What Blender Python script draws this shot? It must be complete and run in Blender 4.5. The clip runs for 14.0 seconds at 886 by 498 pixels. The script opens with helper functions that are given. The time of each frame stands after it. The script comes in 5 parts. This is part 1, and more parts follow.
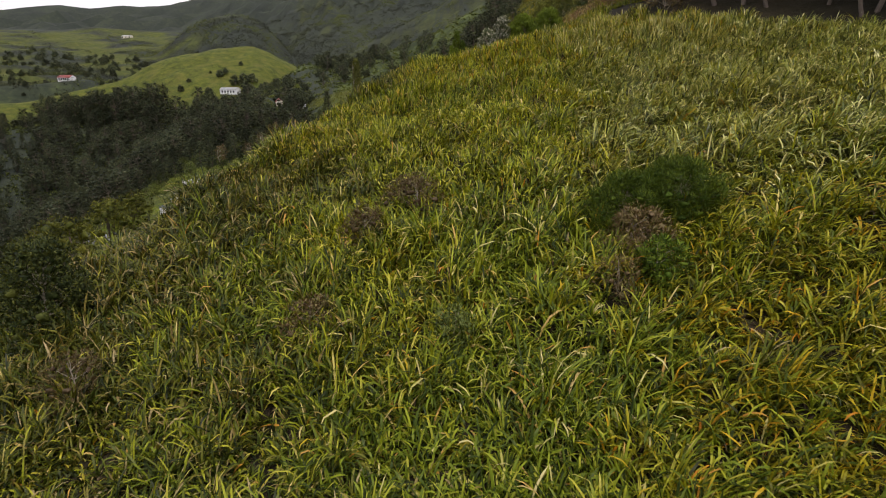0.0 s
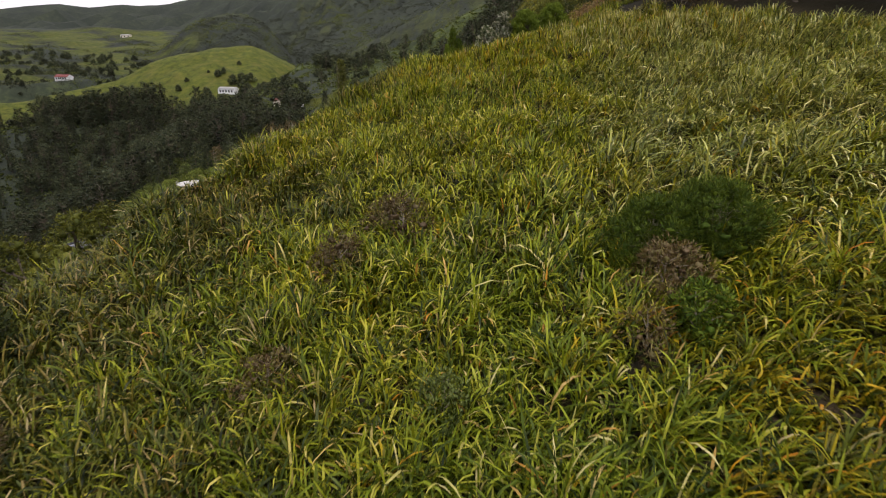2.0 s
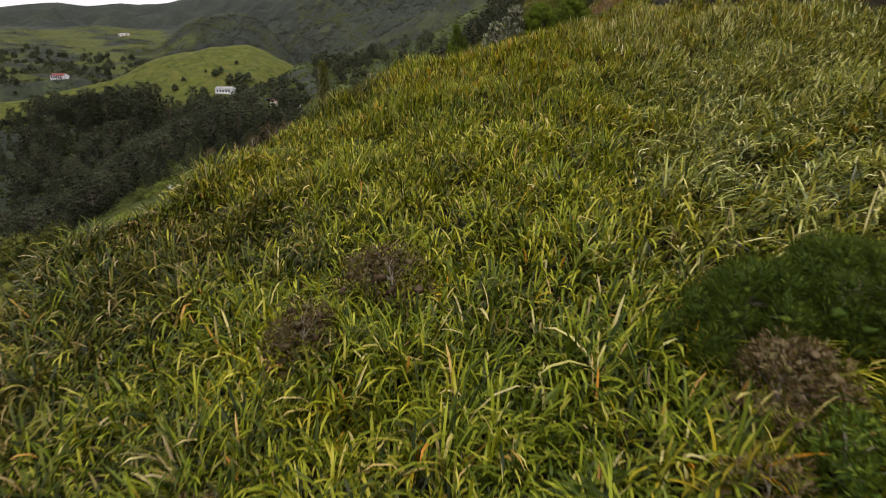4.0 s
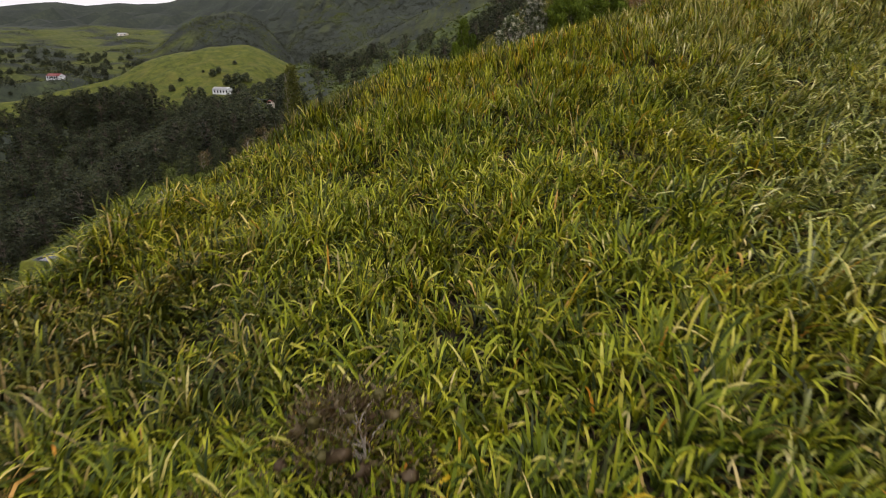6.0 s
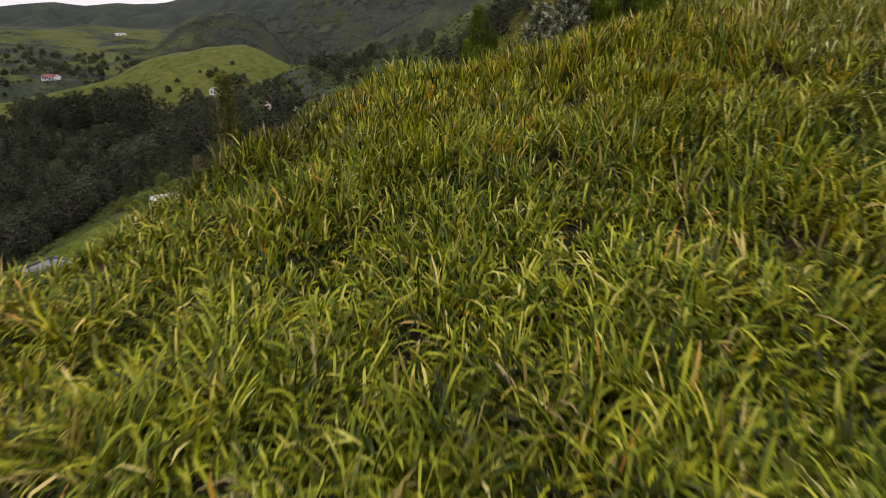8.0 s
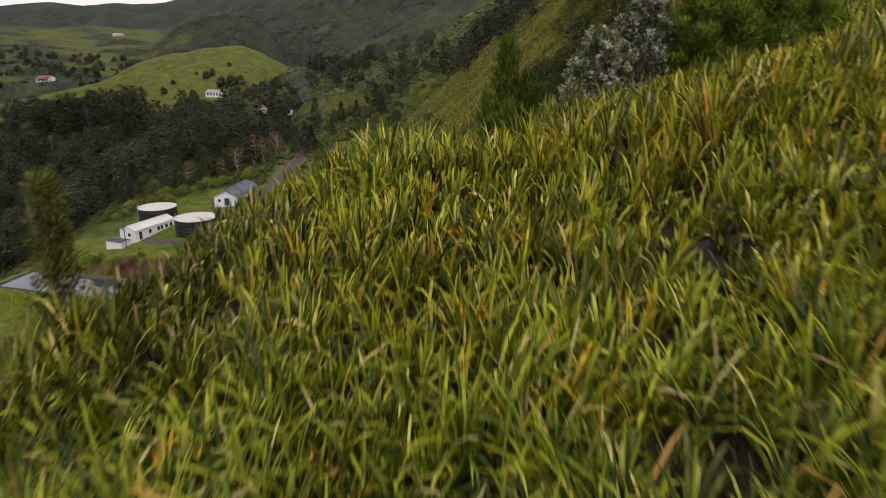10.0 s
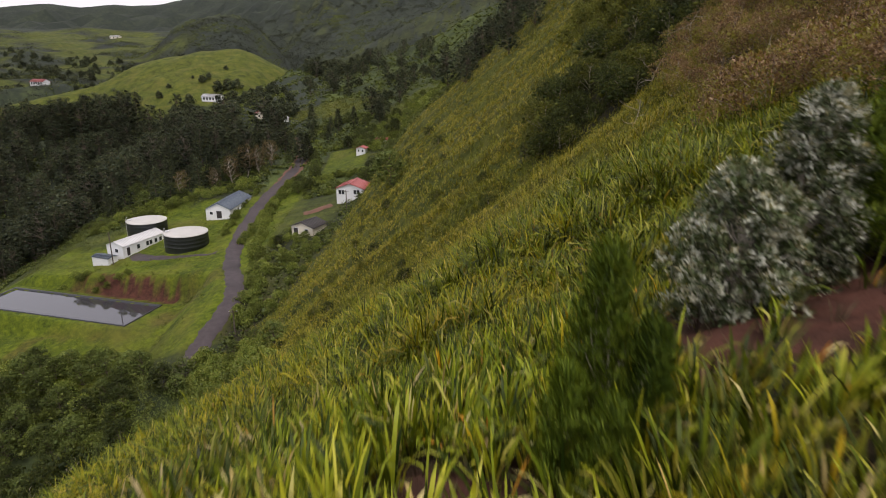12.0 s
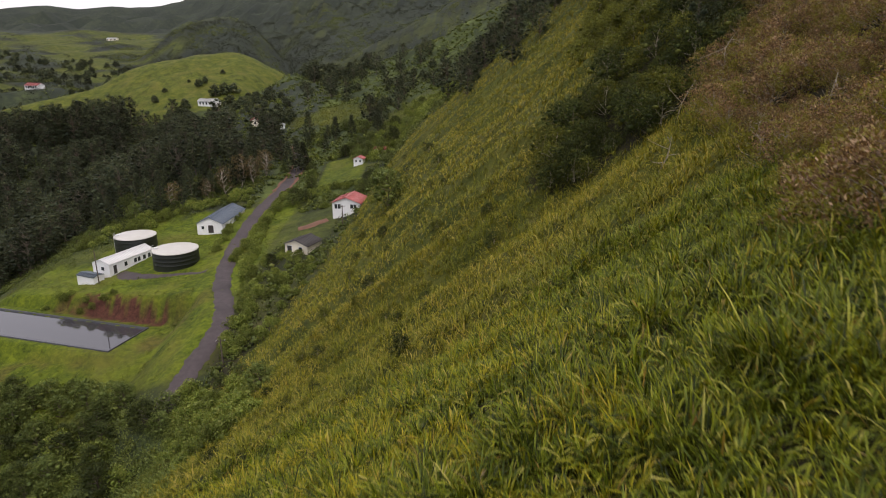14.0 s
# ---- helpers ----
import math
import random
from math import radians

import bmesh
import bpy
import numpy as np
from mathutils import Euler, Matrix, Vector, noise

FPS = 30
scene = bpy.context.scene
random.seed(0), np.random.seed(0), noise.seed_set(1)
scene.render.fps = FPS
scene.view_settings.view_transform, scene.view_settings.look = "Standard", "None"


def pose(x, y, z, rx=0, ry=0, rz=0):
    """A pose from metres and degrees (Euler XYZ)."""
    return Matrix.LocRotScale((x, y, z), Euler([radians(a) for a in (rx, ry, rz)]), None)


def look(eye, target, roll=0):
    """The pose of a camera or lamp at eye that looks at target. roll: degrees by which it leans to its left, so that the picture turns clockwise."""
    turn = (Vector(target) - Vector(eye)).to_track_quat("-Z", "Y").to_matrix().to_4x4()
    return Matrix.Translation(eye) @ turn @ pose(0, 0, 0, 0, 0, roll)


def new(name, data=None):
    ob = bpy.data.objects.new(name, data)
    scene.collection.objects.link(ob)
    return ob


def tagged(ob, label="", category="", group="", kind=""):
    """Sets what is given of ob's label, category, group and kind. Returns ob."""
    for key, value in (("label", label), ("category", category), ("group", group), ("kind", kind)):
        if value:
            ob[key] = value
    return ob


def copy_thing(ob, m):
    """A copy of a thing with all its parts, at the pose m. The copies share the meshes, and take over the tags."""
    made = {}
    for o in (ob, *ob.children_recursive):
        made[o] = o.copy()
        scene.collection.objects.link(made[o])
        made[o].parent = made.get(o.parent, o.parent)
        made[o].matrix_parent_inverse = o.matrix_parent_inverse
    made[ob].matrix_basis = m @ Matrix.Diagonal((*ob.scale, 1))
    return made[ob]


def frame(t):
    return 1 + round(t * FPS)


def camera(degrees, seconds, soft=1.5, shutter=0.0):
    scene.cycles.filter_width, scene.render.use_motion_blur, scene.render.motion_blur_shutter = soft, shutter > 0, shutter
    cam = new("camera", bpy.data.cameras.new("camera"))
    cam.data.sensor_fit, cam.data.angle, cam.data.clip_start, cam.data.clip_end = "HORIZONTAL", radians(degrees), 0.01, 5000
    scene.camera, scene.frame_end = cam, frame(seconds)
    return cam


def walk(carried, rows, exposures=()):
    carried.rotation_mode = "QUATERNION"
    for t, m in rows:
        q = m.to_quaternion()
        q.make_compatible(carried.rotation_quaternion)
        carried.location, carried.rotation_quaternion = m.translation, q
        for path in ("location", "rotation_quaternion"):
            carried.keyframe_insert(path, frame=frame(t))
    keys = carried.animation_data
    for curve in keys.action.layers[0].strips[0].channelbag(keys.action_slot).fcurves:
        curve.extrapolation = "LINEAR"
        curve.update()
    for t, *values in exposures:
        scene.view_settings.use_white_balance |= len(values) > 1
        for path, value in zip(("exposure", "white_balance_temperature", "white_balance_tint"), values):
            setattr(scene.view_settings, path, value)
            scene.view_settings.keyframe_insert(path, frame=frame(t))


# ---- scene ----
cam = camera(70.0, 14.0, soft=1.0, shutter=0.6)
PATH = [
    (0.0, pose(-0.000, 0.000, -0.000, 72.60, 0.01, -0.00)),
    (0.5, pose(0.090, 0.773, 0.021, 72.59, -0.00, -0.02)),
    (1.0, pose(0.217, 1.741, 0.017, 72.56, 0.04, 0.03)),
    (1.5, pose(0.291, 2.894, 0.018, 72.55, 0.02, 0.03)),
    (2.0, pose(0.362, 4.211, -0.006, 72.55, -0.02, 0.03)),
    (2.5, pose(0.380, 5.643, 0.028, 72.53, -0.11, 0.01)),
    (5.0, pose(0.171, 14.287, -0.030, 72.56, -0.24, 0.04)),
    (5.5, pose(0.150, 16.198, 0.027, 72.56, -0.26, 0.04)),
    (6.0, pose(0.129, 18.127, 0.038, 72.54, -0.22, 0.08)),
    (6.5, pose(0.090, 20.116, 0.038, 72.51, -0.15, 0.12)),
    (7.0, pose(0.008, 22.227, 0.004, 72.54, -0.15, 0.12)),
    (9.5, pose(-0.161, 32.709, 0.597, 72.50, -0.16, 0.13)),
    (10.0, pose(-0.235, 34.666, 1.068, 72.52, -0.19, 0.11)),
    (10.5, pose(-0.271, 36.534, 1.499, 72.56, -0.23, 0.09)),
    (11.0, pose(-0.320, 38.410, 1.956, 72.57, -0.23, 0.08)),
    (11.5, pose(-0.379, 40.273, 2.421, 72.60, -0.24, 0.08)),
    (12.0, pose(-0.466, 42.021, 2.868, 72.63, -0.23, 0.04)),
    (12.5, pose(-0.514, 43.945, 3.325, 72.65, -0.24, 0.04)),
    (13.0, pose(-0.555, 45.909, 3.876, 72.66, -0.24, 0.03)),
    (13.5, pose(-0.623, 47.809, 4.388, 72.70, -0.22, 0.01)),
    (14.0, pose(-0.641, 49.641, 4.864, 72.71, -0.23, -0.00)),
]
walk(cam, PATH, [(0.0, 0.12), (2.5, 0.12), (5.0, 0.08), (7.0, 0.02), (9.5, -0.02), (10.5, 0.0), (12.0, 0.08), (14.0, 0.12)])

# ---- light: a bright overcast sky with a weak, wide sun ----
world = bpy.data.worlds.new("overcast_sky")
scene.world = world
world.use_nodes = True
wn, wl = world.node_tree.nodes, world.node_tree.links
wn.clear()
sky_tex = wn.new("ShaderNodeTexSky")
sky_tex.sky_type, sky_tex.sun_disc = "NISHITA", False
sky_tex.sun_elevation, sky_tex.sun_rotation = radians(68), radians(155)
sky_tex.dust_density = 6.0
clear_sky = wn.new("ShaderNodeBackground")
clear_sky.inputs["Strength"].default_value = 0.06
cloud = wn.new("ShaderNodeBackground")
cloud.inputs["Color"].default_value = (0.95, 0.89, 0.93, 1)
cloud.inputs["Strength"].default_value = 0.95
sky_mix, sky_out = wn.new("ShaderNodeAddShader"), wn.new("ShaderNodeOutputWorld")
wl.new(sky_tex.outputs[0], clear_sky.inputs["Color"])
wl.new(clear_sky.outputs[0], sky_mix.inputs[0])
wl.new(cloud.outputs[0], sky_mix.inputs[1])
wl.new(sky_mix.outputs[0], sky_out.inputs[0])

sun = new("sun", bpy.data.lights.new("sun", "SUN"))
sun.data.energy, sun.data.angle, sun.data.color = 1.5, radians(25), (1.0, 0.90, 0.79)
sun.matrix_world = look((12, 14, 70), (0, 40, 0))

# ---- materials ----


def nodes_of(name):
    m = bpy.data.materials.new(name)
    m.use_nodes = True
    return m, m.node_tree.nodes, m.node_tree.links, m.node_tree.nodes["Principled BSDF"]


def noise_node(ns, ls, scale, detail=4.0, rough_=0.6, coords="Object"):
    tc, nz = ns.new("ShaderNodeTexCoord"), ns.new("ShaderNodeTexNoise")
    nz.inputs["Scale"].default_value, nz.inputs["Detail"].default_value, nz.inputs["Roughness"].default_value = scale, detail, rough_
    ls.new(tc.outputs[coords], nz.inputs["Vector"])
    return nz


def ramp_node(ns, stops):
    r = ns.new("ShaderNodeValToRGB")
    while len(r.color_ramp.elements) < len(stops):
        r.color_ramp.elements.new(0.5)
    for e, (p, c) in zip(r.color_ramp.elements, stops):
        e.position, e.color = p, (*c, 1)
    return r


def mixed(ns, ls, fac, a, b, mode="MIX"):
    m = ns.new("ShaderNodeMix")
    m.data_type, m.blend_type = "RGBA", mode
    for sock, v in ((m.inputs[0], fac), (m.inputs[6], a), (m.inputs[7], b)):
        if isinstance(v, (int, float)):
            sock.default_value = v
        elif isinstance(v, tuple):
            sock.default_value = (*v, 1)
        else:
            ls.new(v, sock)
    return m.outputs[2]


def bumped(ns, ls, bsdf, height, strength, distance=0.05):
    b = ns.new("ShaderNodeBump")
    b.inputs["Strength"].default_value, b.inputs["Distance"].default_value = strength, distance
    ls.new(height, b.inputs["Height"])
    ls.new(b.outputs[0], bsdf.inputs["Normal"])


def plain(name, c, rough_=0.6, metal=0.0, grain=12.0, vary=0.25, bump=0.15):
    """A painted, worn or weathered surface with a fine and a coarse grain."""
    m, ns, ls, b = nodes_of(name)
    n1, n2 = noise_node(ns, ls, grain), noise_node(ns, ls, grain * 0.12, 3)
    lo, hi = tuple(v * (1 - vary) for v in c), tuple(min(1, v * (1 + vary * 0.6)) for v in c)
    col = mixed(ns, ls, n1.outputs[0], lo, hi)
    col = mixed(ns, ls, ramp_fac(ns, ls, n2.outputs[0], 0.45, 0.75), col, tuple(v * (1 - vary) for v in c))
    ls.new(col, b.inputs["Base Color"])
    b.inputs["Roughness"].default_value, b.inputs["Metallic"].default_value = rough_, metal
    bumped(ns, ls, b, n1.outputs[0], bump)
    return m


def ramp_fac(ns, ls, value, lo, hi):
    r = ns.new("ShaderNodeMapRange")
    r.inputs["From Min"].default_value, r.inputs["From Max"].default_value = lo, hi
    ls.new(value, r.inputs["Value"])
    return r.outputs[0]


def foliage(name, stops, rough_=0.5, patch=0.12, patch_tint=(0.9, 0.75, 0.35), patch_amount=0.35, tint_random=0.25, spec=0.25, through_=0.25, patch_mode="MULTIPLY", patch_range=(0.42, 0.66)):
    """Leaves: each one takes its own colour from the stops, and whole patches turn towards a tint."""
    m, ns, ls, b = nodes_of(name)
    geo = ns.new("ShaderNodeNewGeometry")
    r = ramp_node(ns, stops)
    ls.new(geo.outputs["Random Per Island"], r.inputs[0])
    nz = noise_node(ns, ls, patch, 3)
    f = ns.new("ShaderNodeMath")
    f.operation = "MULTIPLY"
    ls.new(ramp_fac(ns, ls, nz.outputs[0], *patch_range), f.inputs[0])
    f.inputs[1].default_value = patch_amount
    col = mixed(ns, ls, f.outputs[0], r.outputs[0], patch_tint, patch_mode)
    info = ns.new("ShaderNodeObjectInfo")
    dim = ns.new("ShaderNodeMapRange")
    dim.inputs["To Min"].default_value, dim.inputs["To Max"].default_value = 1 - tint_random, 1 + tint_random
    ls.new(info.outputs["Random"], dim.inputs["Value"])
    col = mixed(ns, ls, 1.0, col, dim.outputs[0], "MULTIPLY")
    ls.new(col, b.inputs["Base Color"])
    b.inputs["Roughness"].default_value = rough_
    b.inputs["Specular IOR Level"].default_value = spec
    glow, both = ns.new("ShaderNodeBsdfTranslucent"), ns.new("ShaderNodeMixShader")
    ls.new(mixed(ns, ls, 1.0, col, (1.5, 1.25, 0.6), "MULTIPLY"), glow.inputs["Color"])
    both.inputs[0].default_value = through_
    ls.new(b.outputs[0], both.inputs[1])
    ls.new(glow.outputs[0], both.inputs[2])
    ls.new(both.outputs[0], ns["Material Output"].inputs[0])
    return m


FLAX = foliage("flax_leaf", [(0.0, (0.010, 0.020, 0.002)), (0.25, (0.049, 0.074, 0.006)), (0.55, (0.126, 0.167, 0.010)), (0.82, (0.239, 0.273, 0.018)), (0.93, (0.340, 0.330, 0.043)), (0.98, (0.474, 0.424, 0.190)), (1.0, (0.403, 0.187, 0.019))],
               rough_=0.42, patch=0.11, patch_tint=(1.25, 1.05, 0.8), patch_amount=0.8, spec=0.15, tint_random=0.0, through_=0.22)
# paler yellow-green leaves, with the upper spur's brighter light put into the colour
FLAX_LIT = foliage("lit_flax_leaf", [(0.0, (0.019, 0.030, 0.003)), (0.25, (0.101, 0.132, 0.009)), (0.55, (0.229, 0.265, 0.015)), (0.85, (0.379, 0.390, 0.028)), (0.96, (0.466, 0.446, 0.101)), (1.0, (0.552, 0.494, 0.229))],
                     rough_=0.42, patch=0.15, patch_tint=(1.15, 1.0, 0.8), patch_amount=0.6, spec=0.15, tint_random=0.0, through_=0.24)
# dark greens hold the left flank's shade; the brown stops are dead leaves
FLAX_SHADED = foliage("shaded_flax_leaf", [(0.0, (0.008, 0.013, 0.003)), (0.3, (0.030, 0.043, 0.005)), (0.6, (0.078, 0.094, 0.009)), (0.82, (0.139, 0.139, 0.019)), (0.92, (0.180, 0.143, 0.038)), (1.0, (0.331, 0.276, 0.144))],
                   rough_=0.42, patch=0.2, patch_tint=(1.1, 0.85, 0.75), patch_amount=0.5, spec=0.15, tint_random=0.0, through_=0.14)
# brown dead leaves, coloured darker still for the shade between clumps
THATCH = foliage("shaded_dead_thatch", [(0.0, (0.012, 0.008, 0.005)), (0.5, (0.033, 0.024, 0.014)), (0.85, (0.066, 0.048, 0.029)), (1.0, (0.120, 0.093, 0.060))], rough_=0.8, patch=0.3, patch_amount=0.4, spec=0.1, tint_random=0.0, through_=0.05)
FLAX_TAN = foliage("tan_flax_leaf", [(0.0, (0.055, 0.066, 0.013)), (0.4, (0.165, 0.171, 0.030)), (0.75, (0.308, 0.286, 0.077)), (1.0, (0.506, 0.462, 0.242))],
                   rough_=0.38, patch=0.3, patch_amount=0.3, spec=0.15, tint_random=0.0, through_=0.14)
FLAX_GOLD = foliage("golden_flax_leaf", [(0.0, (0.016, 0.021, 0.003)), (0.3, (0.084, 0.092, 0.006)), (0.6, (0.188, 0.193, 0.011)), (0.84, (0.306, 0.283, 0.016)), (0.94, (0.398, 0.298, 0.016)), (1.0, (0.369, 0.154, 0.014))],
                    rough_=0.42, patch=0.35, patch_tint=(1.25, 0.9, 0.6), patch_amount=0.7, spec=0.15, tint_random=0.0, through_=0.22)
FLAX_SILVER = foliage("silvery_flax_leaf", [(0.0, (0.019, 0.027, 0.007)), (0.3, (0.092, 0.120, 0.019)), (0.6, (0.220, 0.251, 0.045)), (0.85, (0.402, 0.412, 0.112)), (1.0, (0.676, 0.647, 0.338))],
                      rough_=0.36, patch=0.25, patch_tint=(1.1, 0.95, 0.8), patch_amount=0.5, spec=0.34, tint_random=0.0, through_=0.18)
FLAX_FAR = foliage("flax_slope_leaf", [(0.0, (0.049, 0.056, 0.006)), (0.4, (0.123, 0.126, 0.011)), (0.8, (0.224, 0.201, 0.017)), (1.0, (0.334, 0.265, 0.065))], rough_=0.5, patch=0.12, patch_tint=(0.55, 0.7, 0.55), patch_amount=0.8, tint_random=0.0, spec=0.15, through_=0.22)
FLAX_GREEN = foliage("green_flax_leaf", [(0.0, (0.014, 0.022, 0.003)), (0.3, (0.060, 0.082, 0.005)), (0.6, (0.138, 0.170, 0.009)), (0.88, (0.234, 0.248, 0.014)), (0.98, (0.377, 0.339, 0.086)), (1.0, (0.277, 0.147, 0.029))],
                     patch=0.75, patch_tint=(0.56, 0.62, 0.50), patch_amount=0.8, tint_random=0.0, spec=0.2, through_=0.25, patch_range=(0.40, 0.60))
FLAX_RIPE = foliage("yellowed_flax_leaf", [(0.0, (0.037, 0.045, 0.004)), (0.3, (0.117, 0.121, 0.006)), (0.6, (0.209, 0.200, 0.009)), (0.88, (0.294, 0.258, 0.014)), (1.0, (0.380, 0.276, 0.050))], rough_=0.5, patch=0.4, patch_tint=(0.75, 0.8, 0.7), patch_amount=0.6, tint_random=0.0, spec=0.15, through_=0.22)
FAR_LEAF = foliage("far_scrub_leaf", [(0.0, (0.025, 0.030, 0.023)), (0.5, (0.037, 0.043, 0.031)), (1.0, (0.060, 0.068, 0.042))], rough_=0.7, patch=0.014, patch_tint=(0.105, 0.128, 0.028), patch_amount=0.8, patch_mode="MIX", patch_range=(0.50, 0.58), tint_random=0.0, spec=0.1, through_=0.15)
FEATHER = foliage("feathery_green_leaf", [(0.0, (0.022, 0.042, 0.007)), (0.6, (0.06, 0.10, 0.011)), (1.0, (0.14, 0.19, 0.02))], patch=0.8, patch_amount=0.3, spec=0.1)
BRIGHT = foliage("bright_feathery_leaf", [(0.0, (0.04, 0.068, 0.008)), (0.5, (0.085, 0.13, 0.012)), (1.0, (0.165, 0.215, 0.024))], patch=0.8, patch_amount=0.3, spec=0.1)
CONIFER = foliage("conifer_needles", [(0.0, (0.040, 0.050, 0.012)), (0.6, (0.074, 0.086, 0.017)), (1.0, (0.135, 0.14, 0.028))], patch=0.35, patch_amount=0.7, patch_tint=(1.6, 1.5, 1.0), tint_random=0.3, spec=0.1)
BROWN_LEAF = foliage("dry_brown_leaf", [(0.0, (0.070, 0.045, 0.025)), (0.5, (0.120, 0.085, 0.040)), (0.8, (0.120, 0.110, 0.035)), (1.0, (0.200, 0.150, 0.090))], patch=0.8, patch_amount=0.3)
GULLY_LEAF = foliage("gully_shrub_leaf", [(0.0, (0.012, 0.020, 0.008)), (0.6, (0.032, 0.044, 0.013)), (1.0, (0.085, 0.098, 0.024))], patch=0.35, patch_amount=0.7, patch_tint=(1.7, 1.5, 1.0), tint_random=0.35, spec=0.1)
HEATH_LEAF = foliage("russet_shrub_leaf", [(0.0, (0.059, 0.038, 0.025)), (0.5, (0.165, 0.102, 0.067)), (0.8, (0.212, 0.145, 0.070)), (1.0, (0.356, 0.253, 0.170))], patch=0.9, patch_amount=0.9, patch_tint=(0.16, 0.16, 0.02), patch_mode="MIX", patch_range=(0.46, 0.52), tint_random=0.2, spec=0.1)
SILVER_LEAF = foliage("silver_grey_leaf", [(0.0, (0.03, 0.045, 0.018)), (0.6, (0.06, 0.082, 0.03)), (1.0, (0.13, 0.15, 0.08))], patch=4.5, patch_amount=0.85, patch_tint=(0.50, 0.51, 0.44), patch_mode="MIX", patch_range=(0.49, 0.60), spec=0.15)
# dark forest greens, turned slightly blue to imitate distance haze
FOREST_LEAF = foliage("forest_leaf", [(0.0, (0.030, 0.040, 0.026)), (0.6, (0.048, 0.061, 0.035)), (1.0, (0.086, 0.097, 0.047))], patch=0.05, patch_amount=0.5, patch_tint=(1.0, 0.85, 0.8), tint_random=0.45, spec=0.1)
BUSH_LEAF = foliage("broad_bush_leaf", [(0.0, (0.045, 0.062, 0.018)), (0.5, (0.07, 0.094, 0.026)), (1.0, (0.11, 0.135, 0.04))], patch=0.3, patch_amount=0.6, patch_tint=(1.5, 1.3, 1.1), tint_random=0.6, spec=0.12)
HEDGE_LEAF = foliage("hedge_leaf", [(0.0, (0.09, 0.125, 0.024)), (0.6, (0.15, 0.19, 0.036)), (1.0, (0.24, 0.265, 0.08))], patch=0.5, patch_amount=0.6, patch_tint=(0.6, 0.62, 0.6), tint_random=0.4, spec=0.12)
BARK = plain("bark", (0.11, 0.085, 0.065), 0.9, grain=9, vary=0.45, bump=0.5)
DEADWOOD = plain("dead_wood", (0.30, 0.26, 0.21), 0.85, grain=9, vary=0.4, bump=0.4)
WHITE = plain("white_paint", (0.74, 0.75, 0.77), 0.55, grain=3, vary=0.10)
CREAM = plain("cream_render", (0.72, 0.66, 0.55), 0.8, grain=4, vary=0.12)
RED_ROOF = plain("red_roof_paint", (0.32, 0.075, 0.07), 0.5, grain=2.5, vary=0.2)
GREY_ROOF = plain("slate_blue_roof_paint", (0.070, 0.092, 0.125), 0.5, grain=2.5, vary=0.2)
WHITE_ROOF = plain("white_roof_sheet", (0.52, 0.52, 0.53), 0.45, grain=2, vary=0.12)
BROWN_ROOF = plain("dark_brown_roof", (0.035, 0.03, 0.03), 0.75, grain=2.5, vary=0.3)
TANK_WALL = plain("dark_tank_steel", (0.036, 0.040, 0.042), 0.5, grain=1.5, vary=0.35)
TANK_LID = plain("pale_tank_cover", (0.42, 0.41, 0.39), 0.6, grain=0.8, vary=0.22)
GLASS = plain("dark_window_glass", (0.03, 0.035, 0.04), 0.12, grain=2, vary=0.2, bump=0.0)
LINER = plain("black_pond_liner", (0.03, 0.032, 0.038), 0.45, grain=2, vary=0.3)
POLE_WOOD = plain("weathered_pole_wood", (0.10, 0.08, 0.065), 0.9, grain=6, vary=0.35)
ASPHALT = plain("worn_asphalt", (0.050, 0.038, 0.041), 0.85, grain=0.9, vary=0.6, bump=0.3)
SOIL = plain("red_brown_soil", (0.13, 0.06, 0.038), 0.95, grain=3, vary=0.4, bump=0.6)

WATER, ns, ls, b = nodes_of("pond_water")
b.inputs["Base Color"].default_value = (0.035, 0.034, 0.04, 1)
b.inputs["IOR"].default_value = 1.6
b.inputs["Roughness"].default_value = 0.04
bumped(ns, ls, b, noise_node(ns, ls, 1.5, 3).outputs[0], 0.04, 0.02)

LAND, ns, ls, b = nodes_of("hill_ground")
att = ns.new("ShaderNodeAttribute")
att.attribute_name = "cover"
sep = ns.new("ShaderNodeSeparateColor")
ls.new(att.outputs["Color"], sep.inputs[0])
fine, mid, big = noise_node(ns, ls, 0.9, 6, 0.7), noise_node(ns, ls, 0.16, 5, 0.65), noise_node(ns, ls, 0.022, 4, 0.6)
# soil where flax grows, near black: the gaps' shade is in its colour
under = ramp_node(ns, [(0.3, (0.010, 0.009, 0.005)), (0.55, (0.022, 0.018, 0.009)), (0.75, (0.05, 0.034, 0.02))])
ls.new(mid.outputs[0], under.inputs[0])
pasture = ramp_node(ns, [(0.40, (0.030, 0.044, 0.006)), (0.5, (0.066, 0.080, 0.010)), (0.60, (0.106, 0.112, 0.016))])
ls.new(mixed(ns, ls, 0.5, mid.outputs[0], fine.outputs[0]), pasture.inputs[0])
scrub = ramp_node(ns, [(0.36, (0.013, 0.018, 0.010)), (0.5, (0.034, 0.046, 0.018)), (0.64, (0.09, 0.115, 0.03))])
ls.new(mixed(ns, ls, 0.45, big.outputs[0], mid.outputs[0]), scrub.inputs[0])
# woodland ground, its blue-grey tint standing in for haze on the far slopes
wooded = mixed(ns, ls, att.outputs["Alpha"], scrub.outputs[0], mixed(ns, ls, mixed(ns, ls, 0.5, big.outputs[0], mid.outputs[0]), (0.011, 0.015, 0.014), (0.036, 0.042, 0.036)))
earth = ramp_node(ns, [(0.3, (0.028, 0.013, 0.010)), (0.7, (0.095, 0.038, 0.027))])
ls.new(fine.outputs[0], earth.inputs[0])
dry = noise_node(ns, ls, 0.07, 4, 0.6)
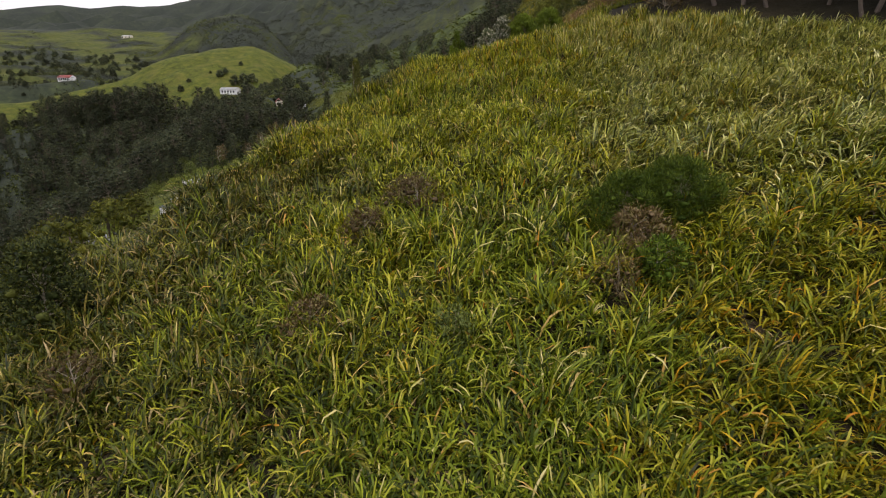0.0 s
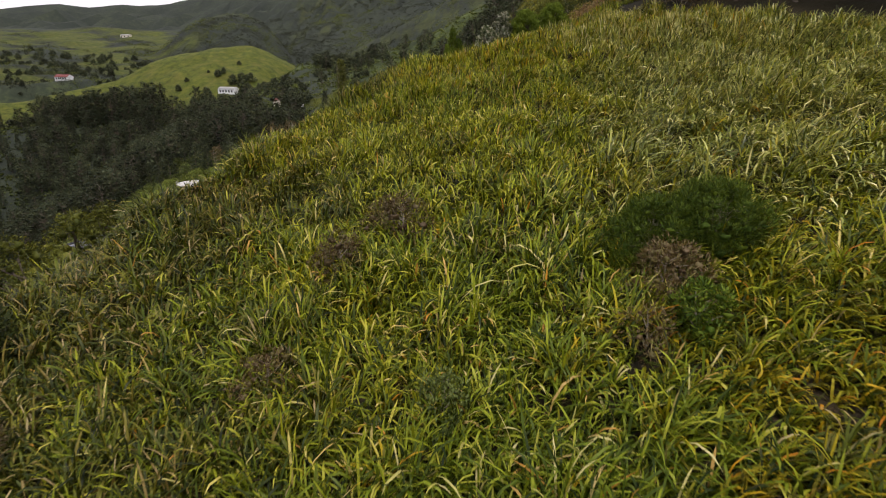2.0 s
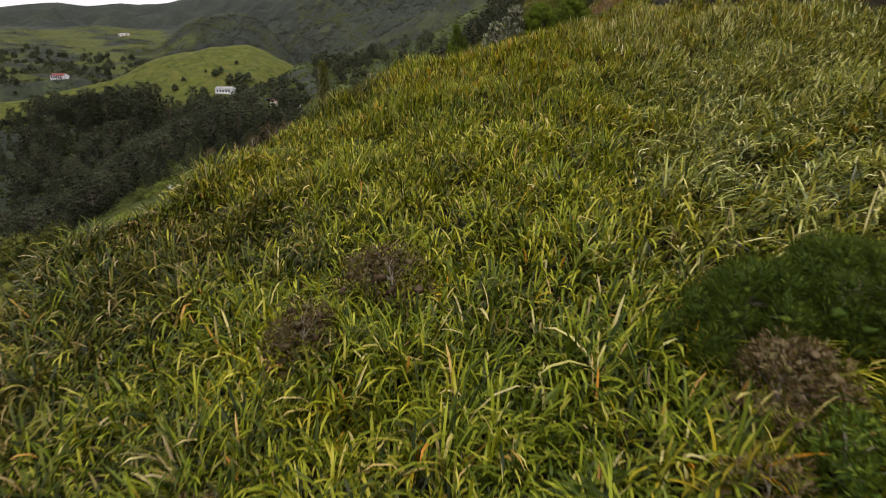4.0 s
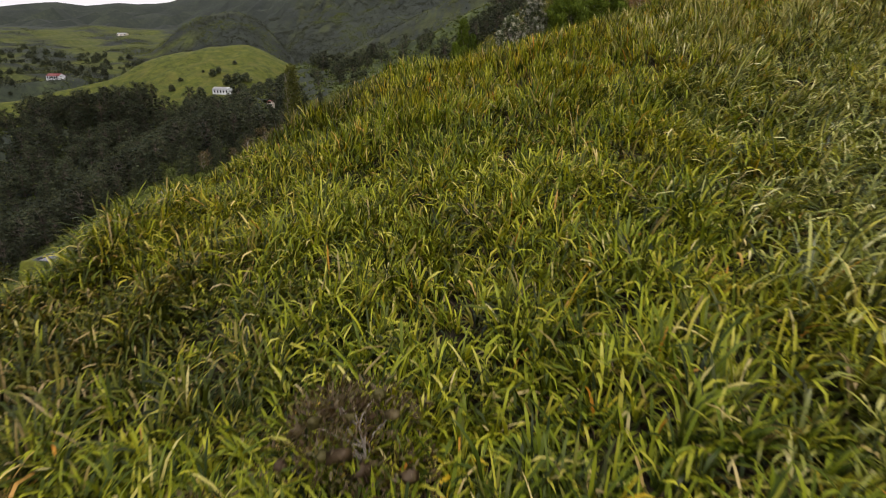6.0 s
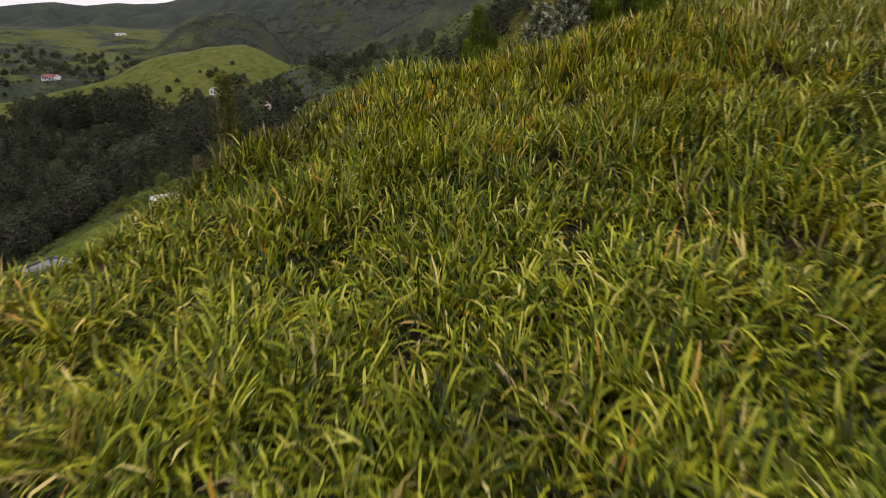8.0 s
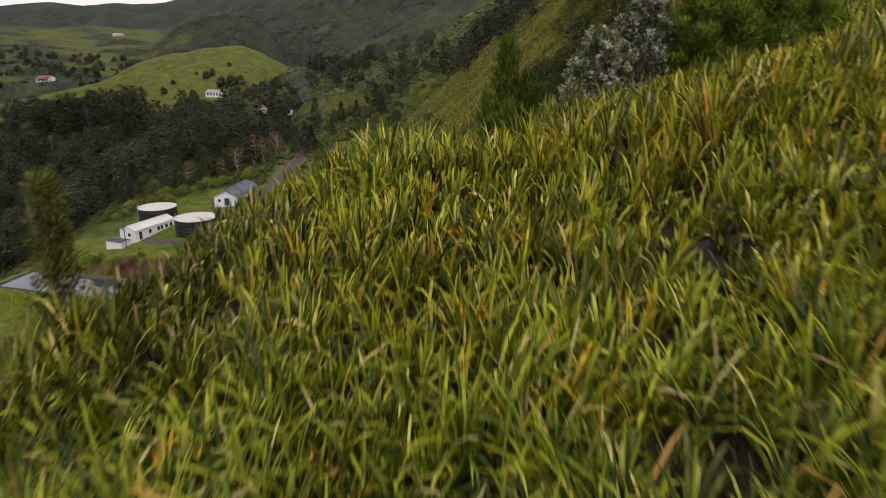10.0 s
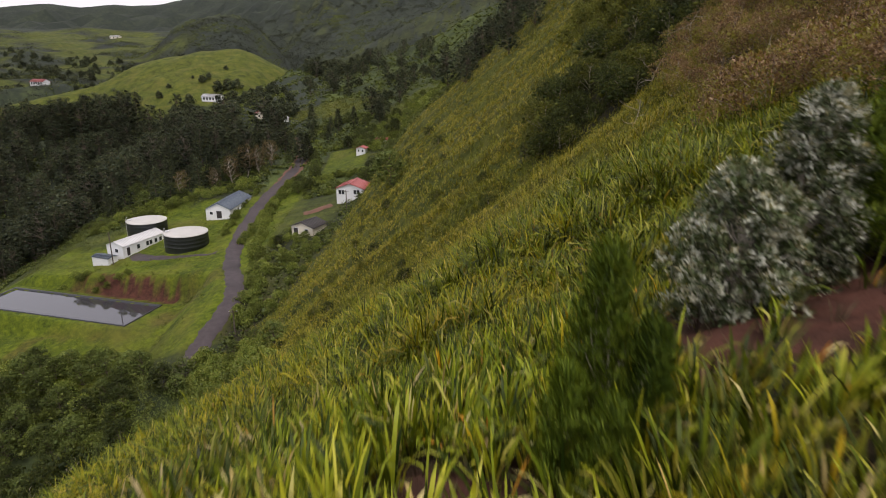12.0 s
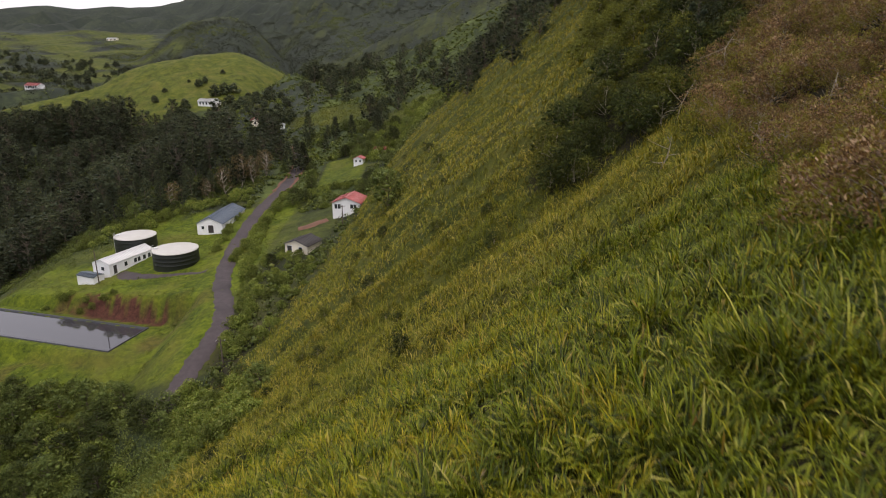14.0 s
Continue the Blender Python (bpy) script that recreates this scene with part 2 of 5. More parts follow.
lushness = ns.new("ShaderNodeMath")
lushness.operation, lushness.inputs[1].default_value = "MULTIPLY", 0.85
ls.new(att.outputs["Alpha"], lushness.inputs[0])
turf = mixed(ns, ls, lushness.outputs[0], pasture.outputs[0], mixed(ns, ls, ramp_fac(ns, ls, mixed(ns, ls, 0.4, fine.outputs[0], mid.outputs[0]), 0.38, 0.62), (0.024, 0.040, 0.005), (0.108, 0.138, 0.009)))
turf = mixed(ns, ls, ramp_fac(ns, ls, dry.outputs[0], 0.50, 0.85), turf, (0.105, 0.096, 0.022))
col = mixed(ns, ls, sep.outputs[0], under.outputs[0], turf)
col = mixed(ns, ls, sep.outputs[2], col, wooded)
col = mixed(ns, ls, sep.outputs[1], col, earth.outputs[0])
ls.new(col, b.inputs["Base Color"])
b.inputs["Roughness"].default_value, b.inputs["Specular IOR Level"].default_value = 0.95, 0.15
bumped(ns, ls, b, mixed(ns, ls, 0.5, fine.outputs[0], mid.outputs[0]), 0.8, 0.6)

# ---- the lie of the land ----


def smin(a, b, k):
    """Smooth minimum of two heights, rounded over about k metres."""
    h = np.clip(0.5 + 0.5 * (b - a) / k, 0, 1)
    return b + (a - b) * h - k * h * (1 - h)


def smax(a, b, k):
    return -smin(-a, -b, k)


def step(a, b, v):
    """0 below a, 1 above b, smooth between."""
    t = np.clip((v - a) / (b - a), 0, 1)
    return t * t * (3 - 2 * t)


WAVES = np.random.RandomState(5).uniform(-1, 1, (3, 14, 3))


def rough(x, y, size, layer=0):
    """A rolling unevenness between about -1 and 1, with hollows some size metres apart."""
    out = 0
    for n, (a, b, c) in enumerate(WAVES[layer]):
        ang, f = 3.1 * n + 2 * a, (0.6 + 0.12 * n) / size
        out = out + np.sin(6.283 * f * (x * np.cos(ang) + y * np.sin(ang)) + 9 * b) * (0.4 + 0.3 * c)
    return out / 1.8


# crest lines of the far ridges: bearing in degrees and height in metres
PASTURE_RIDGE = ((-43.8, -47.4), (-34.5, -39.2), (-30.8, -31.3), (-27.6, -23.4), (-25.3, -10.4), (-22.5, -1.6), (-19.4, 2.5), (-17.2, 4.3), (-15.3, -3.7), (-11.9, -25.2), (-8.2, -60))
SCRUB_RIDGE = ((-27.5, -27.3), (-24.5, -4.9), (-22.3, 22.1), (-20.0, 40.4), (-18.5, 45.2), (-17.3, 44.9), (-15.7, 30.8), (-14.3, 6.8), (-12.6, -22.1), (-10.1, -60))
MISTY_RIDGE = ((-14.8, -60), (-11.9, -21.6), (-8.9, -4.9), (-7.0, 7.3), (-4.1, 26.6), (-0.2, 55.1), (4.5, 85.7))
TREE_RIDGE = ((-12.0, -45), (-9.5, -16.6), (-7.1, -8.9), (-4.1, -0.5), (-1.2, 10.0), (1.7, 21.0), (5.5, 34.4))
MOUNTAIN_RIDGE = ((-44.8, 66), (-33.3, 81.5), (-32.2, 90), (-30.8, 92.3), (-29.4, 88), (-27.6, 86), (-26.2, 97.4), (-24.8, 94), (-22.0, 99), (-20.5, 112), (-17.6, 144), (-10.4, 200), (0.7, 235))


def bearing(x, y):
    """Distance and bearing from the end of the flax spur."""
    return np.hypot(x, y - 44), np.degrees(np.arctan2(x, np.maximum(y - 44, 1)))


def crest(r, az, reach, line, front, back):
    """A ridge round the valley head at the given reach, falling away before and behind its crest line."""
    a, h = np.array(line).T
    top = (np.interp(az - 0.5, a, h) + 2 * np.interp(az, a, h) + np.interp(az + 0.5, a, h)) / 4
    d = np.sqrt((r - reach) ** 2 + 64) - 8
    return top - np.where(r < reach, front, back) * d


def ground(x, y):
    """Height of the bare ground in metres."""
    x, y = np.asarray(x, float), np.asarray(y, float)
    # the flax spur, its left flank, and the valley side beyond its crest
    spur = -14.7 + 0.179 * x + 0.31 * y
    u = -0.851 * (x + 11.5) + 0.525 * (y - 31)
    s = 0.525 * (x + 11.5) + 0.851 * (y - 31)
    flank = -5.7 - 1.4 * step(28, 44, y) + 0.357 * s - 0.80 * u
    ys = y - 0.7
    yy = np.clip(ys, 30, 112)
    side = 30.1 + 0.0787 * x - 0.7936 * yy + 0.0022 * x * np.abs(x) * 0.5 + 0.0068 * x * yy + 0.0035 * yy * yy - 0.03 * np.maximum(ys - 112, 0)
    side = side - 1.3 * np.exp(-((ys - 52) / 5.5) ** 2)
    # a swell below the crest, a gully, and the rib beyond it
    side = side + 1.7 * np.exp(-((x - 6) / 10) ** 2 - ((ys - 65) / 6.5) ** 2)
    side = side - 2.6 * np.exp(-((ys - 107) / 8) ** 2) * step(-20, -7, x) * step(26, 14, x)
    side = side + 3.2 * step(117, 136, ys) * step(-26, 0, x) + 6.5 * step(134, 212, ys) * step(-30, -8, x)
    side = side + 2.0 * np.exp(-((x - 20) / 9) ** 2 - ((ys - 124) / 9) ** 2)
    side = side + 0.6 * rough(0.35 * x, y, 11, 0) * step(56, 75, y)
    main = smin(smin(spur, side, 1.4), flank + 60 * step(112, 190, y), 1.2)
    main = np.minimum(main, 40 + 0.2 * x)
    main = main - 0.75 * np.exp(-((x - 1.2) / 4.0) ** 2 - ((y - 48.2) / 2.4) ** 2) + 0.15 * np.exp(-((x + 4.0) / 2.4) ** 2 - ((y - 43.6) / 2.2) ** 2) + 0.45 * np.exp(-((x + 9.6) / 3.0) ** 2 - ((y - 36) / 3.0) ** 2) - 0.9 * np.exp(-((x + 7.2) / 1.6) ** 2 - ((y - 48) / 3) ** 2) - 0.45 * np.exp(-((x + 14.6) / 1.6) ** 2 - ((y - 30.3) / 2.5) ** 2) - 0.3 * np.exp(-((x - 0.3) / 2.2) ** 2 - ((y - 46.2) / 2.0) ** 2) - 0.8 * np.exp(-((x - 8.5) / 3.5) ** 2 - ((y - 49.5) / 3) ** 2) + 0.45 * np.exp(-((x + 12.8) / 1.6) ** 2 - ((y - 31.8) / 1.8) ** 2)
    # the valley floor: benches that climb away from the camera and fall to the left
    q = y + 0.269 * (x + 70)
    yf = np.minimum(y, 480)
    floor = -46.9 + 0.07 * (yf - 200) + np.where(x > -54, 1.92 + 0.25 * (x + 54), 0.12 * (x + 70)) + 0.08 * np.maximum(yf - 230, 0)
    floor = floor - 0.42 * np.maximum(-x - 104, 0) * step(620, 480, y)
    floor = floor - 5.2 * step(183.4, 180.6, q) * step(-52, -60, x)
    floor = floor - 0.16 * np.maximum(165 - y, 0) - 0.3 * np.maximum(y - 480, 0)
    low = smax(main, floor, 4.0)
    # the pasture hill across the valley, the fields beyond it, and the mountains behind
    r, az = bearing(x, y)
    low = smax(low, crest(r, az, 430, TREE_RIDGE, 0.35, 0.2), 6.0)
    low = smax(low, crest(r, az, 600, PASTURE_RIDGE, 0.33, 0.35), 5.0)
    fields = -30 + 0.11 * (r - 650) - 90 * step(-22.5, -17, az) - 120 * step(635, 560, r) + 2.5 * rough(x, y, 110, 1)
    folds = 9 * rough(6 * az, 0.16 * r, 16, 1) * step(900, 1200, r) * step(1600, 1480, r)
    back = crest(r, az, 1600, MOUNTAIN_RIDGE, 0.27, 0.1) + folds
    mount = smax(smax(back, crest(r, az, 860, SCRUB_RIDGE, 0.36, 0.25), 6.0), crest(r, az, 800, MISTY_RIDGE, 0.4, 0.3), 6.0)
    low = smax(low, smax(mount, np.minimum(fields, 34), 5.0), 5.0)
    far = step(60, 400, r)
    return low + 0.12 * rough(x, y, 5) * (1 - far) + far * (0.9 * rough(x, y, 45, 1)) + step(500, 1300, r) * 2 * rough(x, y, 260, 2)


ROAD = [(-46.8, 138), (-45.6, 145), (-44.6, 151.5), (-43.4, 161.5), (-45.5, 170.6), (-50.6, 184.6), (-54.6, 203.5), (-57.0, 230.3), (-56.2, 247), (-53.5, 258.1), (-53.8, 284), (-60, 310)]


def spline(pts, n=10):
    """A smooth line through the points."""
    p = np.array(pts, float)
    p = np.vstack([2 * p[0] - p[1], p, 2 * p[-1] - p[-2]])
    out = []
    for k in range(1, len(p) - 2):
        for t in np.linspace(0, 1, n, endpoint=False):
            a, b_, c, d = p[k - 1], p[k], p[k + 1], p[k + 2]
            out.append(0.5 * (2 * b_ + (c - a) * t + (2 * a - 5 * b_ + 4 * c - d) * t * t + (3 * b_ - a - 3 * c + d) * t ** 3))
    return np.array(out + [p[-2]])


ROAD_LINE = spline(ROAD)
ROAD_Z = np.convolve(np.pad(ground(ROAD_LINE[:, 0], ROAD_LINE[:, 1]), 6, "edge"), np.ones(13) / 13, "valid")
POND = np.array([(-105.7, 188.0), (-65.6, 177.2), (-68.5, 166.2), (-108.0, 177.0)])
POND_Z = -53.6


def land(x, y):
    """The ground with the road cut into it and the pond dug out."""
    x, y = np.asarray(x, float), np.asarray(y, float)
    z = ground(x, y)
    near = (x > -75) & (x < -30) & (y > 130) & (y < 315)
    if near.any():
        d = np.hypot(x[near][:, None] - ROAD_LINE[:, 0], y[near][:, None] - ROAD_LINE[:, 1])
        k = d.argmin(1)
        w = step(6.5, 2.6, d.min(1))
        zn = z[near]
        zn = zn * (1 - w) + (ROAD_Z[k] - 0.06) * w
        z[near] = zn
    c, ax = POND.mean(0), (POND[1] - POND[0]) / np.linalg.norm(POND[1] - POND[0])
    ay = np.array([-ax[1], ax[0]])
    px, py = (x - c[0]) * ax[0] + (y - c[1]) * ax[1], (x - c[0]) * ay[0] + (y - c[1]) * ay[1]
    out = np.maximum(np.abs(px) - 20.6, np.abs(py) - 5.6)
    rim = step(3.6, 2.4, out)
    z = z * (1 - rim) + (POND_Z + 0.15) * rim
    return np.where(out < 0, z - 1.8 * step(0, -1.5, out), z)


def mesh_of(name, verts, faces, material, smooth=False):
    """A mesh from an array of corners and arrays of faces, all the faces of one array having as many corners."""
    me = bpy.data.meshes.new(name)
    verts = np.asarray(verts, np.float32)
    faces = [np.asarray(f, np.int32) for f in faces if len(f)]
    me.vertices.add(len(verts))
    me.vertices.foreach_set("co", verts.ravel())
    loops = np.concatenate([f.ravel() for f in faces])
    sizes = np.concatenate([np.full(len(f), f.shape[1], np.int32) for f in faces])
    me.loops.add(len(loops))
    me.loops.foreach_set("vertex_index", loops)
    me.polygons.add(len(sizes))
    me.polygons.foreach_set("loop_start", np.concatenate([[0], np.cumsum(sizes)[:-1]]).astype(np.int32))
    me.polygons.foreach_set("loop_total", sizes)
    me.update(calc_edges=True)
    if smooth:
        me.polygons.foreach_set("use_smooth", np.ones(len(sizes), bool))
    if material:
        me.materials.append(material)
    return me


def thing(name, m, label, category, group="", kind=""):
    ob = new(name)
    ob.empty_display_size = 0.2
    ob.matrix_basis = m
    return tagged(ob, label, category, group, kind)


def part(name, data, parent, label=""):
    ob = new(name, data)
    ob.parent = parent
    return tagged(ob, label)


def box_mesh(name, size, at, material, bevel=0.02):
    bm = bmesh.new()
    bmesh.ops.create_cube(bm, size=1, matrix=Matrix.Translation(at) @ Matrix.Diagonal((*size, 1)))
    if bevel:
        bmesh.ops.bevel(bm, geom=bm.edges[:], offset=bevel, segments=1, affect="EDGES")
    return bm_mesh(name, bm, material)


def bm_mesh(name, bm, material):
    me = bpy.data.meshes.new(name)
    bm.to_mesh(me)
    bm.free()
    me.materials.append(material)
    return me


def spaced(lo, hi, fine_lo, fine_hi, fine, grow):
    """Grid lines from lo to hi, close together between fine_lo and fine_hi and ever wider outside."""
    mid_ = list(np.arange(fine_lo, fine_hi + fine / 2, fine))
    a, s_ = fine_lo, fine
    left = []
    while a > lo:
        s_ *= grow
        a -= s_
        left.append(a)
    a, s_ = mid_[-1], fine
    right = []
    while a < hi:
        s_ *= grow
        a += s_
        right.append(a)
    return np.array(left[::-1] + mid_ + right)


gx, gy = spaced(-2600, 2600, -112, 34, 1.0, 1.035), spaced(-400, 3600, 0, 270, 1.0, 1.03)
GX, GY = np.meshgrid(gx, gy)
GZ = land(GX.ravel(), GY.ravel())
nx, ny = len(gx), len(gy)
ij = (np.arange(ny - 1)[:, None] * nx + np.arange(nx - 1)).ravel()
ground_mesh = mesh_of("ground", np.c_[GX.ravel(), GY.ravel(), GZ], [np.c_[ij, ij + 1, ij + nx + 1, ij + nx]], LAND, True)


HEATH = [(19.2, 99), (17.2, 84), (13.2, 73), (11, 66.5), (11.5, 61), (16, 59), (24, 64), (36, 88), (42, 112), (34, 122), (26.5, 112), (22.5, 106)]
GULLY = [(9.2, 113), (11.5, 108), (14, 107.5), (17.5, 106.5), (21, 104.5), (24.5, 107), (27, 113), (34, 124), (38, 150), (29, 140), (24, 124), (20.5, 121), (16.5, 123.5), (11.5, 121), (9.2, 117)]


def inside(poly, x, y):
    poly = np.array(poly, float)
    ok = np.zeros(len(x), bool)
    for (x1, y1), (x2, y2) in zip(poly, np.roll(poly, -1, 0)):
        cross = ((y1 > y) != (y2 > y)) & (x < (x2 - x1) * (y - y1) / (y2 - y1 + 1e-12) + x1)
        ok ^= cross
    return ok


def on_side(x, y):
    low = step(2.0, 5.0, ground(x, y) - (-46.9 + 0.07 * (y - 200) + 0.25 * (x + 54) - 0.16 * np.maximum(165 - y, 0)))
    brown = step(-1, 2, x - 12 - 0.27 * np.maximum(y - 68, 0)) * step(60, 66, y)
    gully = step(0.35, 0.75, rough(x, y, 13, 2)) * step(70, 95, y)
    shrubs = inside(GULLY, x + 1.5 * rough(x, y, 5, 0), y)
    return low * (1 - brown) * (1 - 0.12 * gully) * (1 - 0.85 * shrubs) * (1 - 0.4 * step(150, 200, y)) * step(230, 215, y)


def cover(x, y):
    """How much pasture, bare earth and scrub grows at a place."""
    r = np.hypot(x, y)
    n1, n2 = rough(x, y, 60, 1), rough(x, y, 14, 2)
    field = step(-117, -111, x) * step(-40, -46, x) * step(140, 150, y) * step(252, 240, y + 0.5 * n2 * 6) * (1 - step(202, 207, y + 1.5 * n2 + 0.5 * (x + 92)) * step(-91, -95, x))
    garden = step(-43, -41, x) * step(-24, -27, x) * step(244, 248, y) * step(277, 274, y) + 0.7 * step(-44, -41, x) * step(-26, -30, x) * step(197, 201, y + n2) * step(232, 226, y + n2)
    rb, az = bearing(x, y)
    hill = step(468, 486, rb + 8 * n2) * step(613, 606, rb) * step(-11.8, -12.6, az)
    far_fields = step(640, 670, rb) * step(1230, 1190, rb) * step(-20.5, -22, az + 0.4 * n2) * step(-0.1, 0.1, rough(0.4 * x, y, 70, 1) + 0.35 * n2 + 0.5 * step(880, 940, rb))
    pale = step(-12.2, -10.5, az) * step(560, 640, rb) * step(840, 800, rb) * step(-0.6, 0.3, n2 + n1)
    patches = step(-13.6, -12.8, az) * step(-9.0, -10.2, az) * step(900, 960, rb) * step(1500, 1400, rb) * step(0.0, 0.5, rough(x, y, 90, 2) + 0.5 * rough(x, y, 30, 0))
    brow = step(835, 850, rb) * step(875, 862, rb) * step(-21, -20, az) * step(-16, -17, az)
    meadow = 0.8 * step(1.15, 0.8, np.hypot((x + 4) / 24, (y - 300) / 48) + 0.2 * n2) + 0.75 * step(24, 18, np.hypot((x + 50), (y - 352) * 1.2))
    grassy = np.clip(meadow + field + garden * 0.9 + 0.9 * hill + 0.75 * far_fields + 0.4 * pale + 0.45 * patches + 0.4 * brow, 0, 1)
    q = y + 0.269 * (x + 70)
    ragged = 0.8 * rough(x, y, 5, 0)
    bank = step(179.6, 180.3, q + 0.3 * ragged) * step(183.6, 182.4, q + 1.8 * ragged + 0.05 * (x + 75)) * step(-96, -82, x + 4 * ragged) * step(-60.5, -62, x)
    parched = 0.35 * step(13, 7, np.hypot((x + 56) * 1.3, (y - 170) * 0.8)) * step(-0.5, 0.4, n2) + 0.4 * step(5, 2, np.abs(y - 165 - 0.25 * (x + 80))) * step(-66, -70, x) * step(-0.2, 0.5, n2)
    soil = np.clip(bank + parched + 0.9 * step(46.9, 47.7, y) * step(52.2, 51.2, y) * step(1.0, 2.4, x) * step(10, 8, x) + step(1.4, 0.5, np.hypot(x + 0.5, y - 46.7)), 0, 1)
    wild = np.maximum(step(120, 250, r), step(-38, -42, x) * step(152, 146, y)) * (1 - grassy)
    herb = 0.6 * step(74, 92, y) * step(0.1, 0.5, on_side(x, y)) * step(330, 300, y)
    dark_wood = 0.85 * step(620, 700, r) + 0.8 * step(222, 235, y) * step(470, 440, y) * step(-58, -64, x)
    lush = np.clip(field + garden + dark_wood * (1 - grassy), 0, 1)
    return np.c_[np.clip(grassy + herb, 0, 1), soil, wild * (1 - herb), lush]


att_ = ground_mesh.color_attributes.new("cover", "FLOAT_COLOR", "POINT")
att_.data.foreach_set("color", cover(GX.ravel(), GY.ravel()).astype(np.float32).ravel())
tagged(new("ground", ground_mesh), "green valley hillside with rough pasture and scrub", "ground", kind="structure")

# the road
tang = np.gradient(ROAD_LINE, axis=0)
nrm = np.c_[-tang[:, 1], tang[:, 0]] / np.linalg.norm(tang, axis=1)[:, None]
cols, k = [], len(ROAD_LINE)
for off, up in ((-1.9, -0.05), (-1.75, 0.05), (-1.0, 0.08), (0, 0.1), (1.0, 0.08), (1.75, 0.05), (1.9, -0.05)):
    wob = (0.16 * np.sin(np.arange(k) * 0.9 + off) + 0.2 * np.sin(np.arange(k) * 2.3 + 3 * off)) * (abs(off) > 1.5)
    cols.append(np.c_[ROAD_LINE + nrm * (off + wob)[:, None], ROAD_Z + up])
rv = np.stack(cols, 1).reshape(-1, 3)
ii = (np.arange(k - 1)[:, None] * 7 + np.arange(6)).ravel()
tagged(new("road", mesh_of("road", rv, [np.c_[ii, ii + 7, ii + 8, ii + 1]], ASPHALT, True)), "narrow worn dark asphalt lane through the valley", "road", kind="structure")
cols = []
for off, up in ((-3.0, -0.2), (-2.5, 0.03), (0, 0.04), (2.5, 0.03), (3.0, -0.2)):
    wob = 0.45 * np.sin(np.arange(k) * 1.7 + off) * step(0.68, 0.8, np.arange(k) / k) - (off * 0.45) * step(0.82, 0.68, np.arange(k) / k)
    cols.append(np.c_[ROAD_LINE + nrm * (off + wob)[:, None], ROAD_Z + up])
vv = np.stack(cols, 1).reshape(-1, 3)
ii = (np.arange(k - 1)[:, None] * 5 + np.arange(4)).ravel()
tagged(new("road_verge", mesh_of("road_verge", vv, [np.c_[ii, ii + 5, ii + 6, ii + 1]], SOIL, True)), "reddish dirt verge along the lane", "road verge", kind="structure")

# the pond
tagged(new("water", mesh_of("water", [(*p, POND_Z) for p in POND], [np.array([[3, 2, 1, 0]])], WATER)), "still grey pond water reflecting the sky", "water", kind="structure")
bm = bmesh.new()
c = POND.mean(0)
ring = []
edges_ = np.roll(POND, -1, 0) - POND
norm_ = np.c_[-edges_[:, 1], edges_[:, 0]] / np.linalg.norm(edges_, axis=1)[:, None]
norm_ *= np.sign(((POND + np.roll(POND, -1, 0)) / 2 - c)[:, :1] * norm_[:, :1] + ((POND + np.roll(POND, -1, 0)) / 2 - c)[:, 1:] * norm_[:, 1:])
mitre = norm_ + np.roll(norm_, 1, 0)
mitre /= (1 + (norm_ * np.roll(norm_, 1, 0)).sum(1))[:, None]
for out_, up in ((-0.3, -0.6), (0.0, 0.2), (0.15, 0.35), (0.35, 0.35), (0.6, -0.3)):
    ring.append([bm.verts.new((*(p + m_ * out_), POND_Z + up)) for p, m_ in zip(POND, mitre)])
for a, b_ in zip(ring, ring[1:]):
    for n in range(4):
        bm.faces.new((a[n], a[(n + 1) % 4], b_[(n + 1) % 4], b_[n]))
liner = thing("pond_liner", Matrix(), "black plastic liner edging a rectangular pond", "pond liner")
part("liner_sheet", bm_mesh("liner_sheet", bm, LINER), liner)

# ---- flax ----


def blades(rng, base, length, width, lean, bend, az, cuts):
    """Sword-shaped leaves: spines that rise, lean over and droop, tapering to a point."""
    n = len(base)
    t = np.array(cuts)[None, :]
    out = np.c_[np.cos(az), np.sin(az)]
    side = np.c_[-np.sin(az), np.cos(az), np.zeros(n)]
    ang = lean[:, None] + bend[:, None] * t ** 2.2
    dt_ = np.diff(np.concatenate([[0], np.array(cuts)]))[None, :]
    hx, hz = np.cumsum(np.sin(ang) * dt_, 1) * length[:, None], np.cumsum(np.cos(ang) * dt_, 1) * length[:, None]
    hx, hz = np.c_[np.zeros(n), hx], np.c_[np.zeros(n), hz]
    spine = base[:, None, :] + np.stack([hx * out[:, :1], hx * out[:, 1:], hz], -1)
    twist = rng.uniform(-0.5, 0.5, (n, 1))
    m = len(cuts)
    prof = np.array([0.6] + [1.0 - 0.25 * k / m for k in range(m - 1)])
    w = width[:, None] * prof[None, :] * 0.5
    lift = np.zeros((n, m, 3))
    lift[..., 2] = w * np.sin(twist)
    off = side[:, None, :] * (w * np.cos(twist))[..., None] + lift
    left, right, tip = spine[:, :m] - off, spine[:, :m] + off, spine[:, m:]
    v = np.concatenate([left, right, tip], 1)
    per = 2 * m + 1
    b0 = (np.arange(n) * per)[:, None]
    quads = np.concatenate([np.c_[b0 + k, b0 + m + k, b0 + m + k + 1, b0 + k + 1] for k in range(m - 1)])
    tris = np.c_[b0 + m - 1, b0 + 2 * m - 1, b0 + 2 * m]
    return v.reshape(-1, 3), quads, tris


CLOSE_FROM = 31.0


